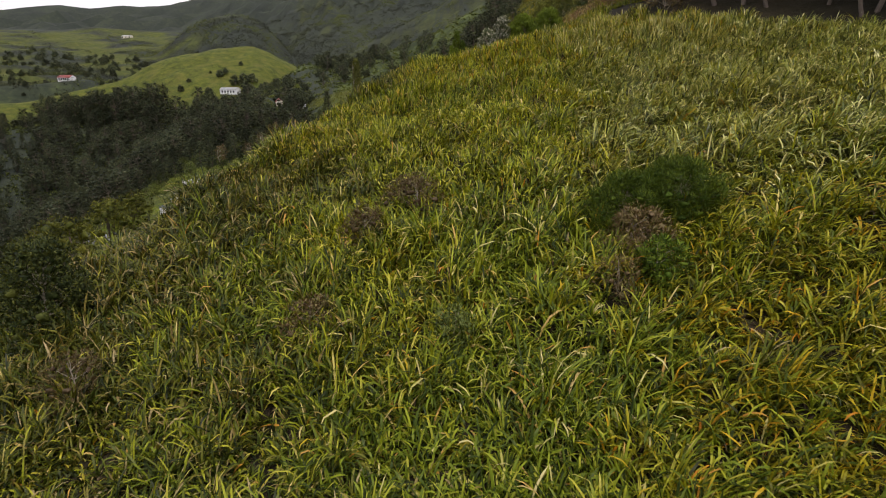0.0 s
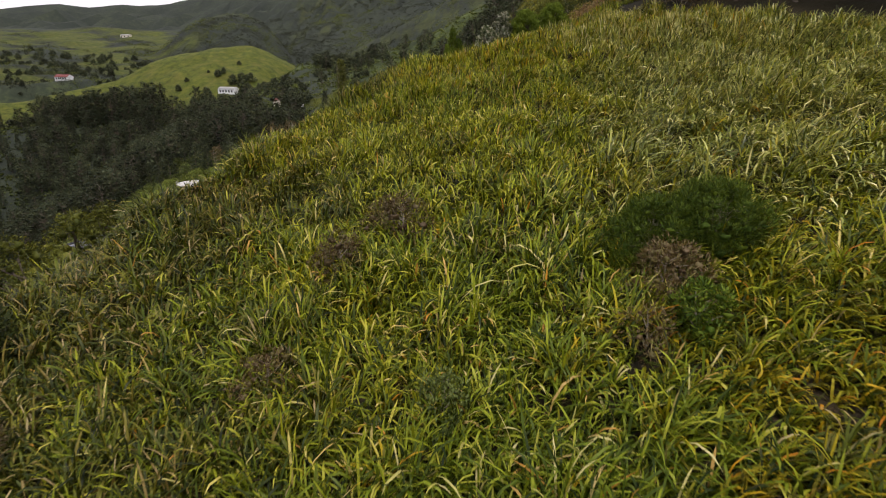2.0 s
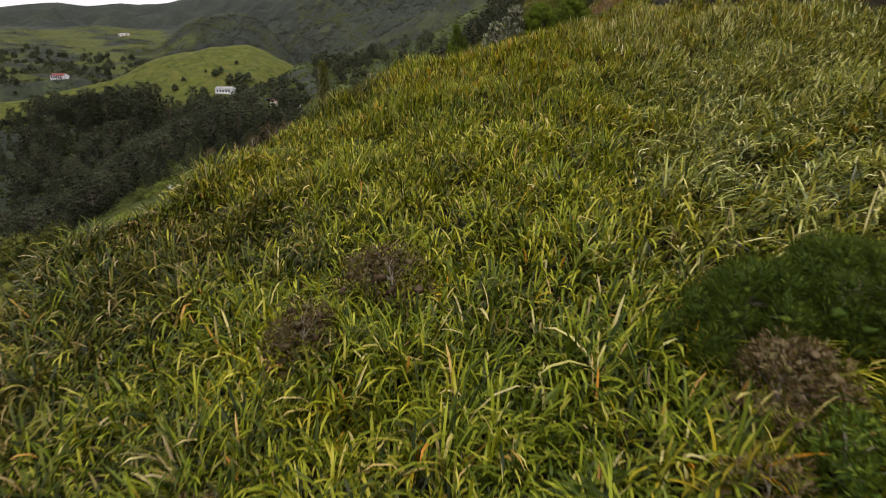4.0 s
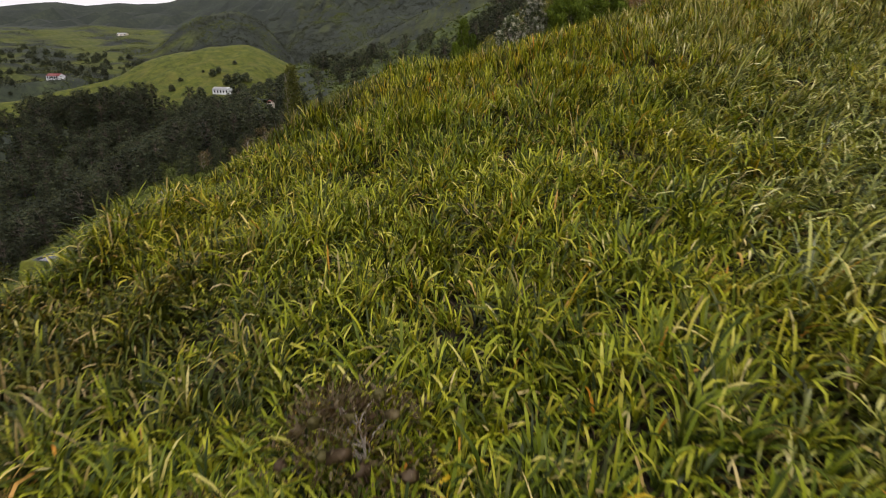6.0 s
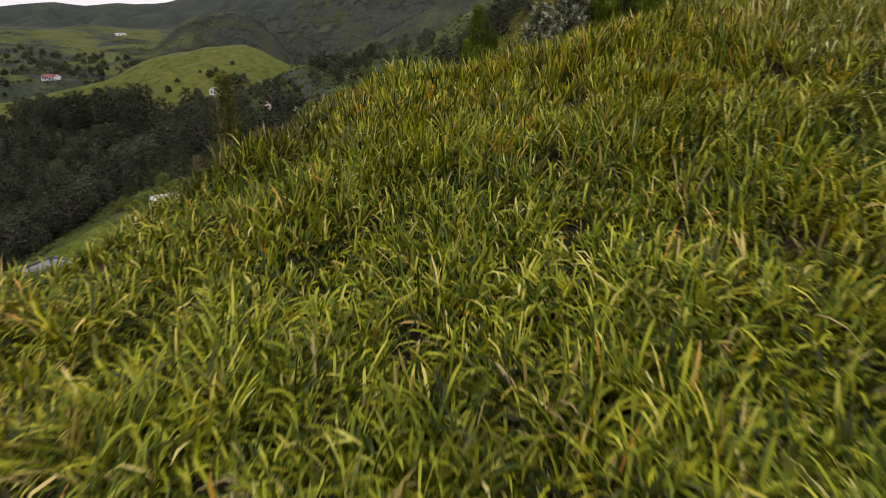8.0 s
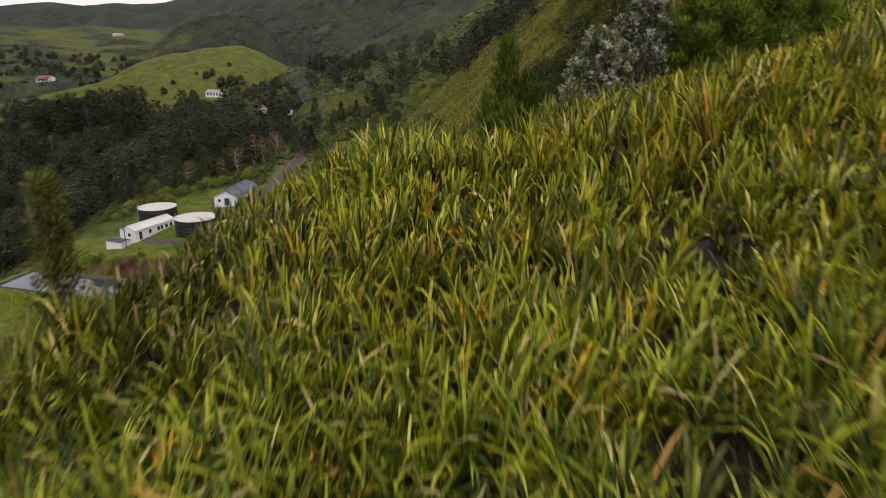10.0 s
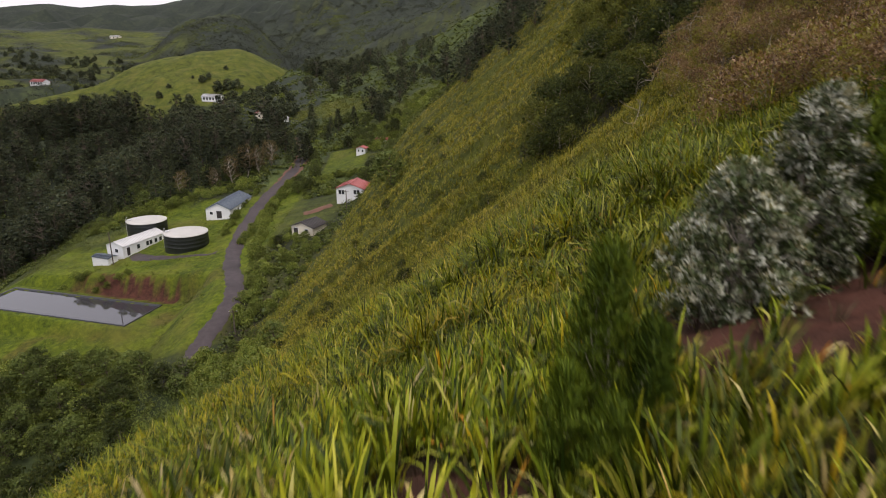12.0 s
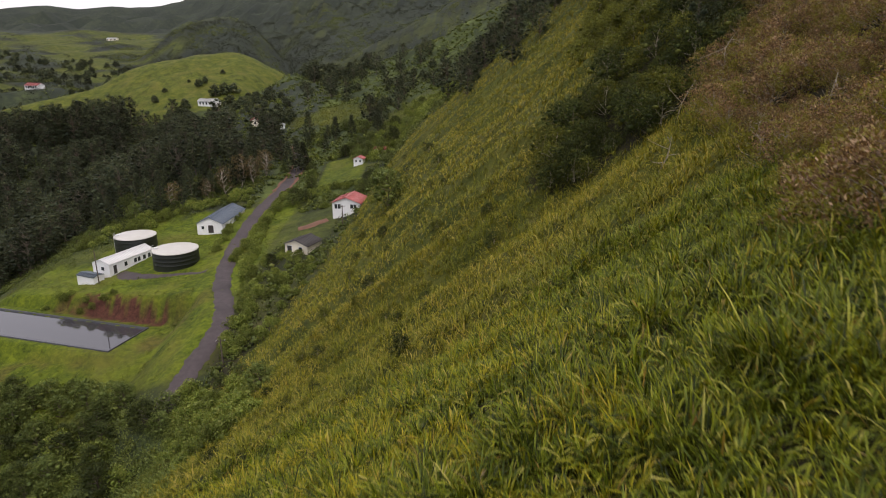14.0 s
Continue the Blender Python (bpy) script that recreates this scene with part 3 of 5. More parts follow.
def flax_patch(name, seed, x0, x1, y0, y1, spacing, per, length, width, keep, cuts, material, label, droop=1.0):
    """A stand of flax: clumps on a jittered grid, each a fan of leaves that lean with the wind and droop at the tip."""
    rng = np.random.RandomState(seed)
    # the clumps stand closer together towards the crest
    bands = ((y0, min(y1, CLOSE_FROM), spacing), (max(y0, CLOSE_FROM), y1, spacing * 0.74)) if y0 < CLOSE_FROM < y1 else ((y0, y1, spacing),)
    spots = []
    for ya, yb, sp in bands:
        cx, cy = (v.ravel() for v in np.meshgrid(np.arange(x0, x1, sp), np.arange(ya, yb, sp)))
        spots.append(np.c_[cx, cy] + rng.uniform(-0.6, 0.6, (cx.size, 2)) * sp)
    cx, cy = np.concatenate(spots).T
    ok = keep(cx, cy) > rng.uniform(0, 1, cx.size)
    cx, cy = cx[ok], cy[ok]
    n = len(cx)
    size = rng.uniform(0.7, 1.25, n) * (1 + 0.3 * rough(cx, cy, 6, 1))
    # the wind lays the leaves over to the right of the spur, and each stand its own way elsewhere
    right = step(2, 9, cx) * step(43, 38, cy)
    wind = (1 - right) * (0.7 + 1.7 * rough(cx, cy, 5, 2) + 0.8 * rough(cx, cy, 1.6, 0)) + right * (-0.45 + 0.5 * rough(cx, cy, 4, 2))
    pull = 0.55 + 0.5 * right
    idx = np.repeat(np.arange(n), per)
    m = len(idx)
    az = rng.uniform(0, 2 * np.pi, m)
    bx, by = cx[idx] + np.cos(az) * 0.16 * spacing * rng.uniform(0, 2, m), cy[idx] + np.sin(az) * 0.16 * spacing * rng.uniform(0, 2, m)
    az = az + pull[idx] * np.sin(wind[idx] - az) * 1.15
    base = np.c_[bx, by, land(bx, by) - 0.05]
    # upright on the crest, drooping lower down the spur and on the shoulder
    lax = droop * (0.48 + 0.7 * step(43, 35, by) + 0.5 * step(52, 58, by))
    short = 1 - 0.34 * step(24, 40, by) * step(56, 54, by)
    size = np.where(cy > 54, np.maximum(size * (1.05 + 0.26 * rough(cx, cy, 2.6, 0)), 0.78), size)
    ln = length * size[idx] * short * rng.uniform(0.55, 1.2, m)
    lean = rng.uniform(0.03, 0.75, m) * lax
    bend = np.minimum(rng.gamma(2.0, 0.75, m) * lax, 2.5)
    v, q, t = blades(rng, base, ln, width * (1 - 1.15 * (1 - short)) * rng.uniform(0.6, 1.25, m), lean, bend, az, cuts)
    return tagged(new(name, mesh_of(name, v, [q, t], material)), label, "flax", kind="stuff")


def on_spur(x, y):
    u = -0.851 * (x + 11.5) + 0.525 * (y - 31)
    bare = step(47.3, 47.9, y) * step(51.7, 50.9, y) * step(1.6, 2.4, x) * step(9.5, 8, x) + step(0.7, 0.4, np.hypot(x + 0.6, (y - 46.7) * 0.8))
    top = step(0.6, -0.6, y - 47.5 + 1.0 * np.maximum(x - 13.5, 0))
    seen = step(1.0, -1.0, np.abs(x) - 0.74 * y - 3.5)
    gaps = 0.88 + 0.12 * step(-0.75, -0.15, rough(x, y, 2.4, 0))
    return step(9, 4, u) * (1 - 0.95 * bare) * np.where(x > 12, top, 1) * seen * gaps


def shaded_flax(x, y):
    """Where flax coloured darker for shade, with dead leaves, stands: along the left edge, and here and there
    elsewhere.
    """
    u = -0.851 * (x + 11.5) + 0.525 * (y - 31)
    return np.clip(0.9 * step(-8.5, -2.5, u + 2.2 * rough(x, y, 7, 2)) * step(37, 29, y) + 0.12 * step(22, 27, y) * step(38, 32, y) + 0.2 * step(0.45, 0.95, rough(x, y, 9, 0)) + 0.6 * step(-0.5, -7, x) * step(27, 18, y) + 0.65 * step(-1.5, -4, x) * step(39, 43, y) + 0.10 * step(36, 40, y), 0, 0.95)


def lit_flax(x, y):
    """Where the paler flax, coloured for brighter light, goes: over the middle of the spur's upper part."""
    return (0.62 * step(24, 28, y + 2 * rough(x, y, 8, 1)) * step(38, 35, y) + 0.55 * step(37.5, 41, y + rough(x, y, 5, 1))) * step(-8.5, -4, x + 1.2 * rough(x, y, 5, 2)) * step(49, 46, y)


def golden_flax(x, y):
    """Where the leaves have turned yellow and orange: low on the spur's right side, and along the crest."""
    low_right = step(3.5, 7.5, x + 1.2 * rough(x, y, 5, 0)) * step(23, 18, y + 1.5 * rough(x, y, 6, 1))
    top = 0.17 * step(37, 42, y) * step(-4, 2, x + rough(x, y, 4, 2)) + 0.15 * step(41, 46, y) * step(0.5, 3, x)
    return np.clip(0.55 * low_right + top + 0.12 * step(0.3, 0.8, rough(x, y, 4, 1)), 0, 1)


def silver_flax(x, y):
    """Where long grey-green leaves are laid over by the wind: high on the right side."""
    return 0.8 * step(5.5, 9.5, x - 0.12 * (y - 30) + 1.2 * rough(x, y, 6, 2)) * step(22, 27, y) * step(45, 42, y)


ARCS = (0.3, 0.58, 0.82, 1.0)
SHARES = (shaded_flax, golden_flax, silver_flax, lit_flax)


def share(k):
    """The part of the ground that one kind of flax takes; the kinds before it come first, the common kind has the rest."""
    def keep(x, y):
        left = on_spur(x, y)
        for f_ in SHARES[:k]:
            left = left * (1 - f_(x, y))
        return left * SHARES[k](x, y) if k < len(SHARES) else left
    return keep


flax_patch("old_flax_field", 21, -20, 26, 6, 53, 0.34, 18, 1.05, 0.062, share(0), ARCS, FLAX_SHADED, "dark green flax with brown dead leaves, the flank's shade put into its colour")
flax_patch("golden_flax_field", 26, -20, 26, 6, 53, 0.34, 18, 1.0, 0.062, share(1), ARCS, FLAX_GOLD, "flax with leaves turned yellow and orange")
flax_patch("silvery_flax_field", 27, -20, 26, 6, 53, 0.34, 18, 1.2, 0.060, share(2), ARCS, FLAX_SILVER, "long grey-green flax leaves laid over by the wind", 1.15)
flax_patch("young_flax_field", 25, -20, 26, 6, 53, 0.34, 18, 0.95, 0.060, share(3), ARCS, FLAX_LIT, "pale yellow-green flax on the upper spur, brighter light put into its colour")
flax_patch("flax_field", 11, -20, 26, 6, 53, 0.34, 18, 1.05, 0.062, share(4), ARCS, FLAX, "dense yellow-green flax leaves covering the hill spur")
flax_patch("flax_thatch", 29, -20, 26, 10, 53, 0.34, 9, 0.55, 0.045, on_spur, (0.6, 1.0), THATCH, "brown dead leaves lying under the flax, darkened for the shade between clumps", 1.5)


def beyond(x, y):
    """The rest of the spur, round the part that the flight passes over."""
    u = -0.851 * (x + 11.5) + 0.525 * (y - 31)
    return step(12, 6, u) * step(0.5, 1.0, np.maximum(np.abs(x) - 0.74 * y - 2.5, 6 - y)) * np.where(x > 12, step(0.6, -0.6, y - 47.5 + 1.0 * np.maximum(x - 13.5, 0)), 1)


flax_patch("outer_flax_field", 24, -40, 44, -34, 40, 0.75, 12, 0.9, 0.09, beyond, (0.6, 1.0), FLAX, "yellow-green flax over the rest of the spur")
flax_patch("tan_flax", 23, 5, 18, 38, 49, 0.5, 22, 1.25, 0.06, lambda x, y: on_spur(x, y) * step(4.2, 2.8, np.hypot((x - 10.5) * 0.8, y - 44.5)), ARCS, FLAX_TAN, "long drooping tan and green flax leaves near the crest")


def ripe(x, y):
    """Where the shoulder's flax has turned yellow: in streaks down the slope and along its edge."""
    return 0.75 * step(-0.05, 0.6, rough(x, y, 5.5, 2) + 0.4 * rough(x, y, 2.0, 1) + 0.25) * step(4.6, 2.2, x + 0.06 * (58 - y) + 0.8 * rough(x, y, 3, 0)) + 0.04


flax_patch("flax_shoulder", 13, -24, 18, 51, 84, 0.30, 22, 0.74, 0.040, lambda x, y: on_side(x, y) * (1 - ripe(x, y)), (0.4, 0.75, 1.0), FLAX_GREEN, "green flax leaves on the shoulder beyond the crest")
flax_patch("yellowed_flax_shoulder", 15, -24, 18, 51, 84, 0.30, 22, 0.70, 0.036, lambda x, y: on_side(x, y) * ripe(x, y), (0.4, 0.75, 1.0), FLAX_RIPE, "yellow-green flax leaves in streaks on the shoulder")
# dark low leaves standing in for shade between the shoulder's clumps
flax_patch("shoulder_thatch", 16, -10, 16, 51, 74, 0.34, 9, 0.5, 0.05, on_side, (0.6, 1.0), FLAX_SHADED, "dark green low leaves under the shoulder's flax, coloured for the shade in its gaps", 1.4)
flax_patch("flax_slope", 12, -30, 36, 84, 122, 0.42, 14, 0.78, 0.056, on_side, (0.6, 1.0), FLAX_FAR, "dense green flax covering the steep valley side")
flax_patch("far_flax_slope", 14, -46, 36, 122, 230, 0.6, 10, 0.74, 0.08, on_side, (0.6, 1.0), FLAX_FAR, "dense green flax on the far end of the valley side")

# ---- plants: parts that all of them share ----


def leaves(rng, pos, way, out, length, width):
    """Small pointed leaves, each a four-cornered blade along its own way, turned to face out of the crown."""
    n = len(pos)
    way = way / np.maximum(np.linalg.norm(way, axis=1), 1e-6)[:, None]
    side = np.cross(way, rng.normal(size=(n, 3)))
    side /= np.maximum(np.linalg.norm(side, axis=1), 1e-6)[:, None]
    face = np.cross(side, way)
    flip = np.where((face * out).sum(1) < 0, -1.0, 1.0)[:, None]
    side, face = side * flip, face * flip
    ln, w = length * rng.uniform(0.6, 1.3, n)[:, None], width * rng.uniform(0.6, 1.2, n)[:, None] * 0.5
    mid_ = pos + way * ln * 0.45
    v = np.stack([pos, mid_ + side * w, pos + way * ln, mid_ - side * w], 1).reshape(-1, 3)
    soft = 0.75 * out + 0.45 * face
    soft /= np.linalg.norm(soft, axis=1)[:, None]
    return v, np.arange(4 * n).reshape(-1, 4), np.repeat(soft, 4, 0)


def leaf_mesh(name, v, f, soft, material):
    me = mesh_of(name, v, f, material)
    me.normals_split_custom_set_from_vertices(soft.tolist())
    return me


def tube(pts, radii, sides=6):
    """A round limb along the points, thinner and thinner."""
    pts = np.array(pts, float)
    d = np.gradient(pts, axis=0)
    d /= np.linalg.norm(d, axis=1)[:, None]
    a = np.cross(d, np.array([0.31, 0.92, 0.23]))
    a /= np.linalg.norm(a, axis=1)[:, None]
    b_ = np.cross(d, a)
    ang = np.arange(sides) * 2 * np.pi / sides
    ring = np.cos(ang)[None, :, None] * a[:, None] + np.sin(ang)[None, :, None] * b_[:, None]
    v = (pts[:, None] + ring * np.array(radii)[:, None, None]).reshape(-1, 3)
    k = np.arange(len(pts) - 1)[:, None] * sides + np.arange(sides)
    nxt = np.arange(len(pts) - 1)[:, None] * sides + (np.arange(sides) + 1) % sides
    return v, np.c_[k.ravel(), nxt.ravel(), nxt.ravel() + sides, k.ravel() + sides]


def joined(pieces):
    v, f, at = [], [], 0
    for pv, pf in pieces:
        v.append(pv)
        f.append(pf + at)
        at += len(pv)
    return np.concatenate(v), np.concatenate(f)


def bent(rng, a, b_, n=5, sag=0.15):
    """A wavering line of n points from a to b_."""
    a, b_ = np.array(a, float), np.array(b_, float)
    t = np.linspace(0, 1, n)[:, None]
    w = rng.normal(size=3) * sag * np.linalg.norm(b_ - a)
    return a + (b_ - a) * t + w * np.sin(t * np.pi)


def ball():
    """Corners and triangles of a lump with twenty faces."""
    bm = bmesh.new()
    bmesh.ops.create_icosphere(bm, subdivisions=1, radius=1.0)
    bm.verts.ensure_lookup_table()
    v, f = np.array([p.co[:] for p in bm.verts]), np.array([[p.index for p in q.verts] for q in bm.faces])
    bm.free()
    return v, f


BALL_V, BALL_F = ball()


def crown_of(rng, centres, radii, per, leaf, width, flat=0.75, rise=0.4, core=0.46):
    """Leaves in loose balls round the ends of limbs, thickest towards the outside."""
    n = len(centres)
    d = rng.normal(size=(n, per, 3))
    d /= np.linalg.norm(d, axis=2)[..., None]
    rad = rng.uniform(0.45, 1.05, (n, per, 1)) ** 0.5
    p = centres[:, None] + d * rad * np.asarray(radii)[:, None, None] * np.array([1, 1, flat])
    way = d + rng.normal(size=d.shape) * 0.5 + np.array([0, 0, rise])
    out = d + np.array([0, 0, 0.35])
    out = out / np.linalg.norm(out, axis=2)[..., None]
    v, f, soft = leaves(rng, p.reshape(-1, 3), way.reshape(-1, 3), out.reshape(-1, 3), leaf, width)
    if not core:
        return v, [f], soft
    # the close-grown, uneven inside of each clump, normals tipped down to imitate inner shade
    k = len(BALL_V)
    swell = core * rng.uniform(0.5, 1.3, (n, k, 1))
    inner = centres[:, None] + BALL_V[None] * swell * np.asarray(radii)[:, None, None] * np.array([1, 1, flat])
    tri = (BALL_F[None] + (np.arange(n) * k)[:, None, None] + len(v)).reshape(-1, 3)
    return np.concatenate([v, inner.reshape(-1, 3)]), [f, tri], np.concatenate([soft, (lambda w: w / np.linalg.norm(w, axis=1)[:, None])(np.tile(BALL_V, (n, 1)) + rng.normal(size=(n * k, 3)) * 0.35 - np.array([0, 0, 0.2]))])


def plant(name, label, category, seed, height, spread, stem, clumps, per, leaf, width, leaf_mat, wood_mat, bare=0.35, shape="dome", group="", clump=0.3, limb_share=0.5, rise=0.4, core=0.46):
    """A tree or shrub at the origin: a stem with limbs, and a crown of leaf clumps at their ends."""
    rng = np.random.RandomState(seed)
    ob = thing(name, Matrix(), label, category, group)
    top = np.array([rng.normal() * 0.06, rng.normal() * 0.06, 0.92]) * height
    spine = bent(rng, (0, 0, -0.6), top, 7, 0.05)
    wood = [tube(spine, np.linspace(stem, stem * 0.2, 7), 7)]
    cs, rs = [], []
    for k in range(clumps):
        t = bare + (1 - bare) * (k + rng.uniform(0, 1)) / clumps
        az = k * 2.4 + rng.uniform(-0.6, 0.6)
        if shape == "dome":
            reach = spread * np.sqrt(max(0.05, 1 - ((t - bare) / (1 - bare)) ** 2)) * rng.uniform(0.45, 1.0)
        elif shape == "column":
            reach = spread * (1 - 0.85 * ((t - bare) / (1 - bare)) ** 1.6) * rng.uniform(0.3, 1.05)
        elif shape == "cone":
            reach = spread * (1.08 - (t - bare) / (1 - bare)) * rng.uniform(0.6, 1.05)
        else:
            reach = spread * (0.5 + 0.5 * np.sin(2.6 * (t - bare) / (1 - bare) + 0.5)) * rng.uniform(0.35, 1.1)
        c = np.array([np.cos(az) * reach, np.sin(az) * reach, t * height])
        cs.append(c)
        rs.append(spread * clump * rng.uniform(0.65, 1.3) * (1.15 - 0.4 * t))
        if rng.uniform() < limb_share:
            root = spine[min(6, max(1, int(t * 5.5)))]
            wood.append(tube(bent(rng, root, c, 4, 0.08), np.linspace(stem * 0.4, stem * 0.08, 4), 5))
    v, f = joined(wood)
    part("trunk" if height > 3 else "stem", mesh_of("trunk", v, [f], wood_mat, True), ob)
    v, f, soft = crown_of(rng, np.array(cs), rs, per, leaf, width, rise=rise, core=core)
    part("crown" if height > 3 else "foliage", leaf_mesh("crown", v, f, soft, leaf_mat), ob)
    return ob


def scatter(kinds, seed, poly, spacing, lo, hi, sink=0.2, most=400, clear=()):
    """Copies of the kinds on a jittered grid over the polygon, each turned and sized by chance."""
    rng = np.random.RandomState(seed)
    p = np.array(poly, float)
    x, y = np.meshgrid(np.arange(p[:, 0].min(), p[:, 0].max(), spacing), np.arange(p[:, 1].min(), p[:, 1].max(), spacing))
    x, y = x.ravel() + rng.uniform(-0.45, 0.45, x.size) * spacing, y.ravel() + rng.uniform(-0.45, 0.45, x.size) * spacing
    free = inside(poly, x, y)
    for cx, cy, cr in clear:
        free &= np.hypot(x - cx, y - cy) > cr
    ok = np.flatnonzero(free)
    ok = np.sort(rng.permutation(ok)[:most])
    z = land(x[ok], y[ok])
    for px, py, pz in zip(x[ok], y[ok], z):
        stand(kinds[rng.randint(len(kinds))], px, py, rng.uniform(lo, hi), rng.uniform(0, 360), sink, pz)


USED = set()


def stand(kind, x, y, size=1.0, turn=0.0, sink=0.15, z=None):
    """Stands a plant on the ground: the pattern itself the first time, then copies of it."""
    z = float(land(np.array([x]), np.array([y]))[0]) if z is None else z
    m = pose(x, y, z - sink * size, 0, 0, turn) @ Matrix.Diagonal((size, size, size, 1))
    if kind.name in USED:
        ob = copy_thing(kind, m)
        ob.matrix_basis = m
        return ob
    USED.add(kind.name)
    kind.matrix_basis = m
    return kind


def kinds_of(n, seed, **k):
    return [plant(seed=seed + 17 * j, **k) for j in range(n)]


def undergrowth(seed, count, poly, size, per, leaf, width, material, name, label):
    """Low clumps of leaves over a patch of ground."""
    rng = np.random.RandomState(seed)
    p = np.array(poly, float)
    x, y = rng.uniform(p[:, 0].min(), p[:, 0].max(), count), rng.uniform(p[:, 1].min(), p[:, 1].max(), count)
    ok = inside(poly, x, y)
    x, y = x[ok], y[ok]
    r = size * rng.uniform(0.6, 1.6, len(x))
    v, f, soft = crown_of(rng, np.c_[x, y, land(x, y) + 0.25 * r], r, per, leaf, width, 0.75, 0.8, 0.0)
    return tagged(new(name, leaf_mesh(name, v, f, soft, material)), label, "undergrowth", kind="stuff")

# ---- woods and thickets ----
pines = kinds_of(4, 100, name="forest_tree", label="tall dark green forest tree with a bare lower trunk", category="tree", height=15, spread=4.6, stem=0.30, clumps=44, per=84, leaf=0.34, width=0.19,
                 leaf_mat=FOREST_LEAF, wood_mat=BARK, bare=0.22, shape="loose", group="dark valley wood", clump=0.34, limb_share=0.9, core=0.52)
talls = kinds_of(3, 140, name="tall_pine", label="tall dark pine at the upper edge of the wood", category="tree", height=15, spread=4.0, stem=0.30, clumps=44, per=84, leaf=0.34, width=0.19,
                 leaf_mat=FOREST_LEAF, wood_mat=BARK, bare=0.2, shape="loose", group="pines above the valley wood", clump=0.34, limb_share=0.9, core=0.52)
pointed = kinds_of(2, 180, name="forest_conifer", label="dark pointed conifer of the valley wood", category="tree", height=15, spread=3.4, stem=0.26, clumps=44, per=76, leaf=0.36, width=0.2,
                   leaf_mat=FOREST_LEAF, wood_mat=BARK, bare=0.16, shape="cone", group="dark valley wood", clump=0.38, limb_share=0.0, core=0.52)
domes = kinds_of(4, 230, name="broadleaf_tree", label="rounded green broadleaf tree of the valley floor", category="tree", height=5.2, spread=2.9, stem=0.16, clumps=38, per=130, leaf=0.19, width=0.11,
                 leaf_mat=BUSH_LEAF, wood_mat=BARK, bare=0.2, shape="dome", group="valley floor thicket", clump=0.34, core=0.44)
hedges = kinds_of(3, 300, name="hedge_bush", label="bright green leafy bush in a rough hedge", category="bush", height=2.0, spread=1.5, stem=0.06, clumps=18, per=80, leaf=0.22, width=0.13,
                  leaf_mat=HEDGE_LEAF, wood_mat=BARK, bare=0.15, shape="dome", group="hedge bushes of the valley", clump=0.42, core=0.42)
lane_bushes = kinds_of(3, 320, name="lane_bush", label="bright green leafy bush in the row beside the lane", category="bush", height=2.0, spread=1.5, stem=0.06, clumps=18, per=80, leaf=0.22, width=0.13,
                  leaf_mat=HEDGE_LEAF, wood_mat=BARK, bare=0.15, shape="dome", group="bushes in rows beside the lane", clump=0.42, core=0.42)
meadow_bushes = kinds_of(2, 330, name="meadow_bush", label="light green leafy bush on the upper meadow", category="bush", height=2.2, spread=1.7, stem=0.06, clumps=18, per=80, leaf=0.24, width=0.14,
                         leaf_mat=HEDGE_LEAF, wood_mat=BARK, bare=0.12, shape="dome", group="bushes of the upper meadow", clump=0.42, core=0.42)
browned = kinds_of(2, 190, name="browned_tree", label="tree with thin brown foliage and pale bare limbs", category="tree", height=11, spread=3.2, stem=0.26, clumps=30, per=60, leaf=0.34, width=0.16,
                   leaf_mat=BROWN_LEAF, wood_mat=DEADWOOD, bare=0.3, shape="loose", group="browned trees at the edge of the wood", clump=0.32, limb_share=1.0, core=0.3)
darks = kinds_of(3, 340, name="gully_shrub", label="dark green shrub leaning in a hillside gully", category="shrub", height=2.8, spread=1.9, stem=0.09, clumps=26, per=110, leaf=0.24, width=0.055,
                 leaf_mat=GULLY_LEAF, wood_mat=DEADWOOD, bare=0.15, shape="dome", group="shrubs of the hillside gully", clump=0.4, core=0.34)
olives = kinds_of(2, 360, name="olive_shrub", label="olive green shrub on the upper hillside", category="shrub", height=2.6, spread=1.8, stem=0.09, clumps=26, per=100, leaf=0.22, width=0.06,
                  leaf_mat=CONIFER, wood_mat=DEADWOOD, bare=0.15, shape="dome", group="shrubs of the upper hillside", clump=0.4, core=0.34)
heaths = kinds_of(4, 380, name="russet_shrub", label="russet brown shrub with yellow-green shoots", category="shrub", height=1.7, spread=1.5, stem=0.05, clumps=34, per=110, leaf=0.11, width=0.045,
                  leaf_mat=HEATH_LEAF, wood_mat=DEADWOOD, bare=0.15, shape="dome", group="russet shrubs on the hillside", clump=0.36, limb_share=0.8, core=0.0)

hill_trees = kinds_of(3, 260, name="hillside_tree", label="small dark tree on the far pasture hillside", category="tree", height=5.5, spread=3.1, stem=0.2, clumps=18, per=50, leaf=0.55, width=0.34,
                      leaf_mat=FOREST_LEAF, wood_mat=BARK, bare=0.15, shape="dome", group="trees of the far hillside", clump=0.42, core=0.7)
HUTS = [(-88.6, 350, 9), (-84, 334, 8), (-73.5, 341, 9), (-70, 326, 8)]
FOREST = [(-150, 232), (-127, 240), (-122, 264), (-86, 264), (-66, 258), (-61, 268), (-62, 300), (-68, 326), (-92, 352), (-126, 384), (-160, 420), (-178, 444), (-206, 420), (-236, 396), (-225, 320), (-185, 262)]
scatter(pines + pines + pointed, 1, FOREST, 8.2, 0.6, 1.15, 0.5, 240, HUTS)
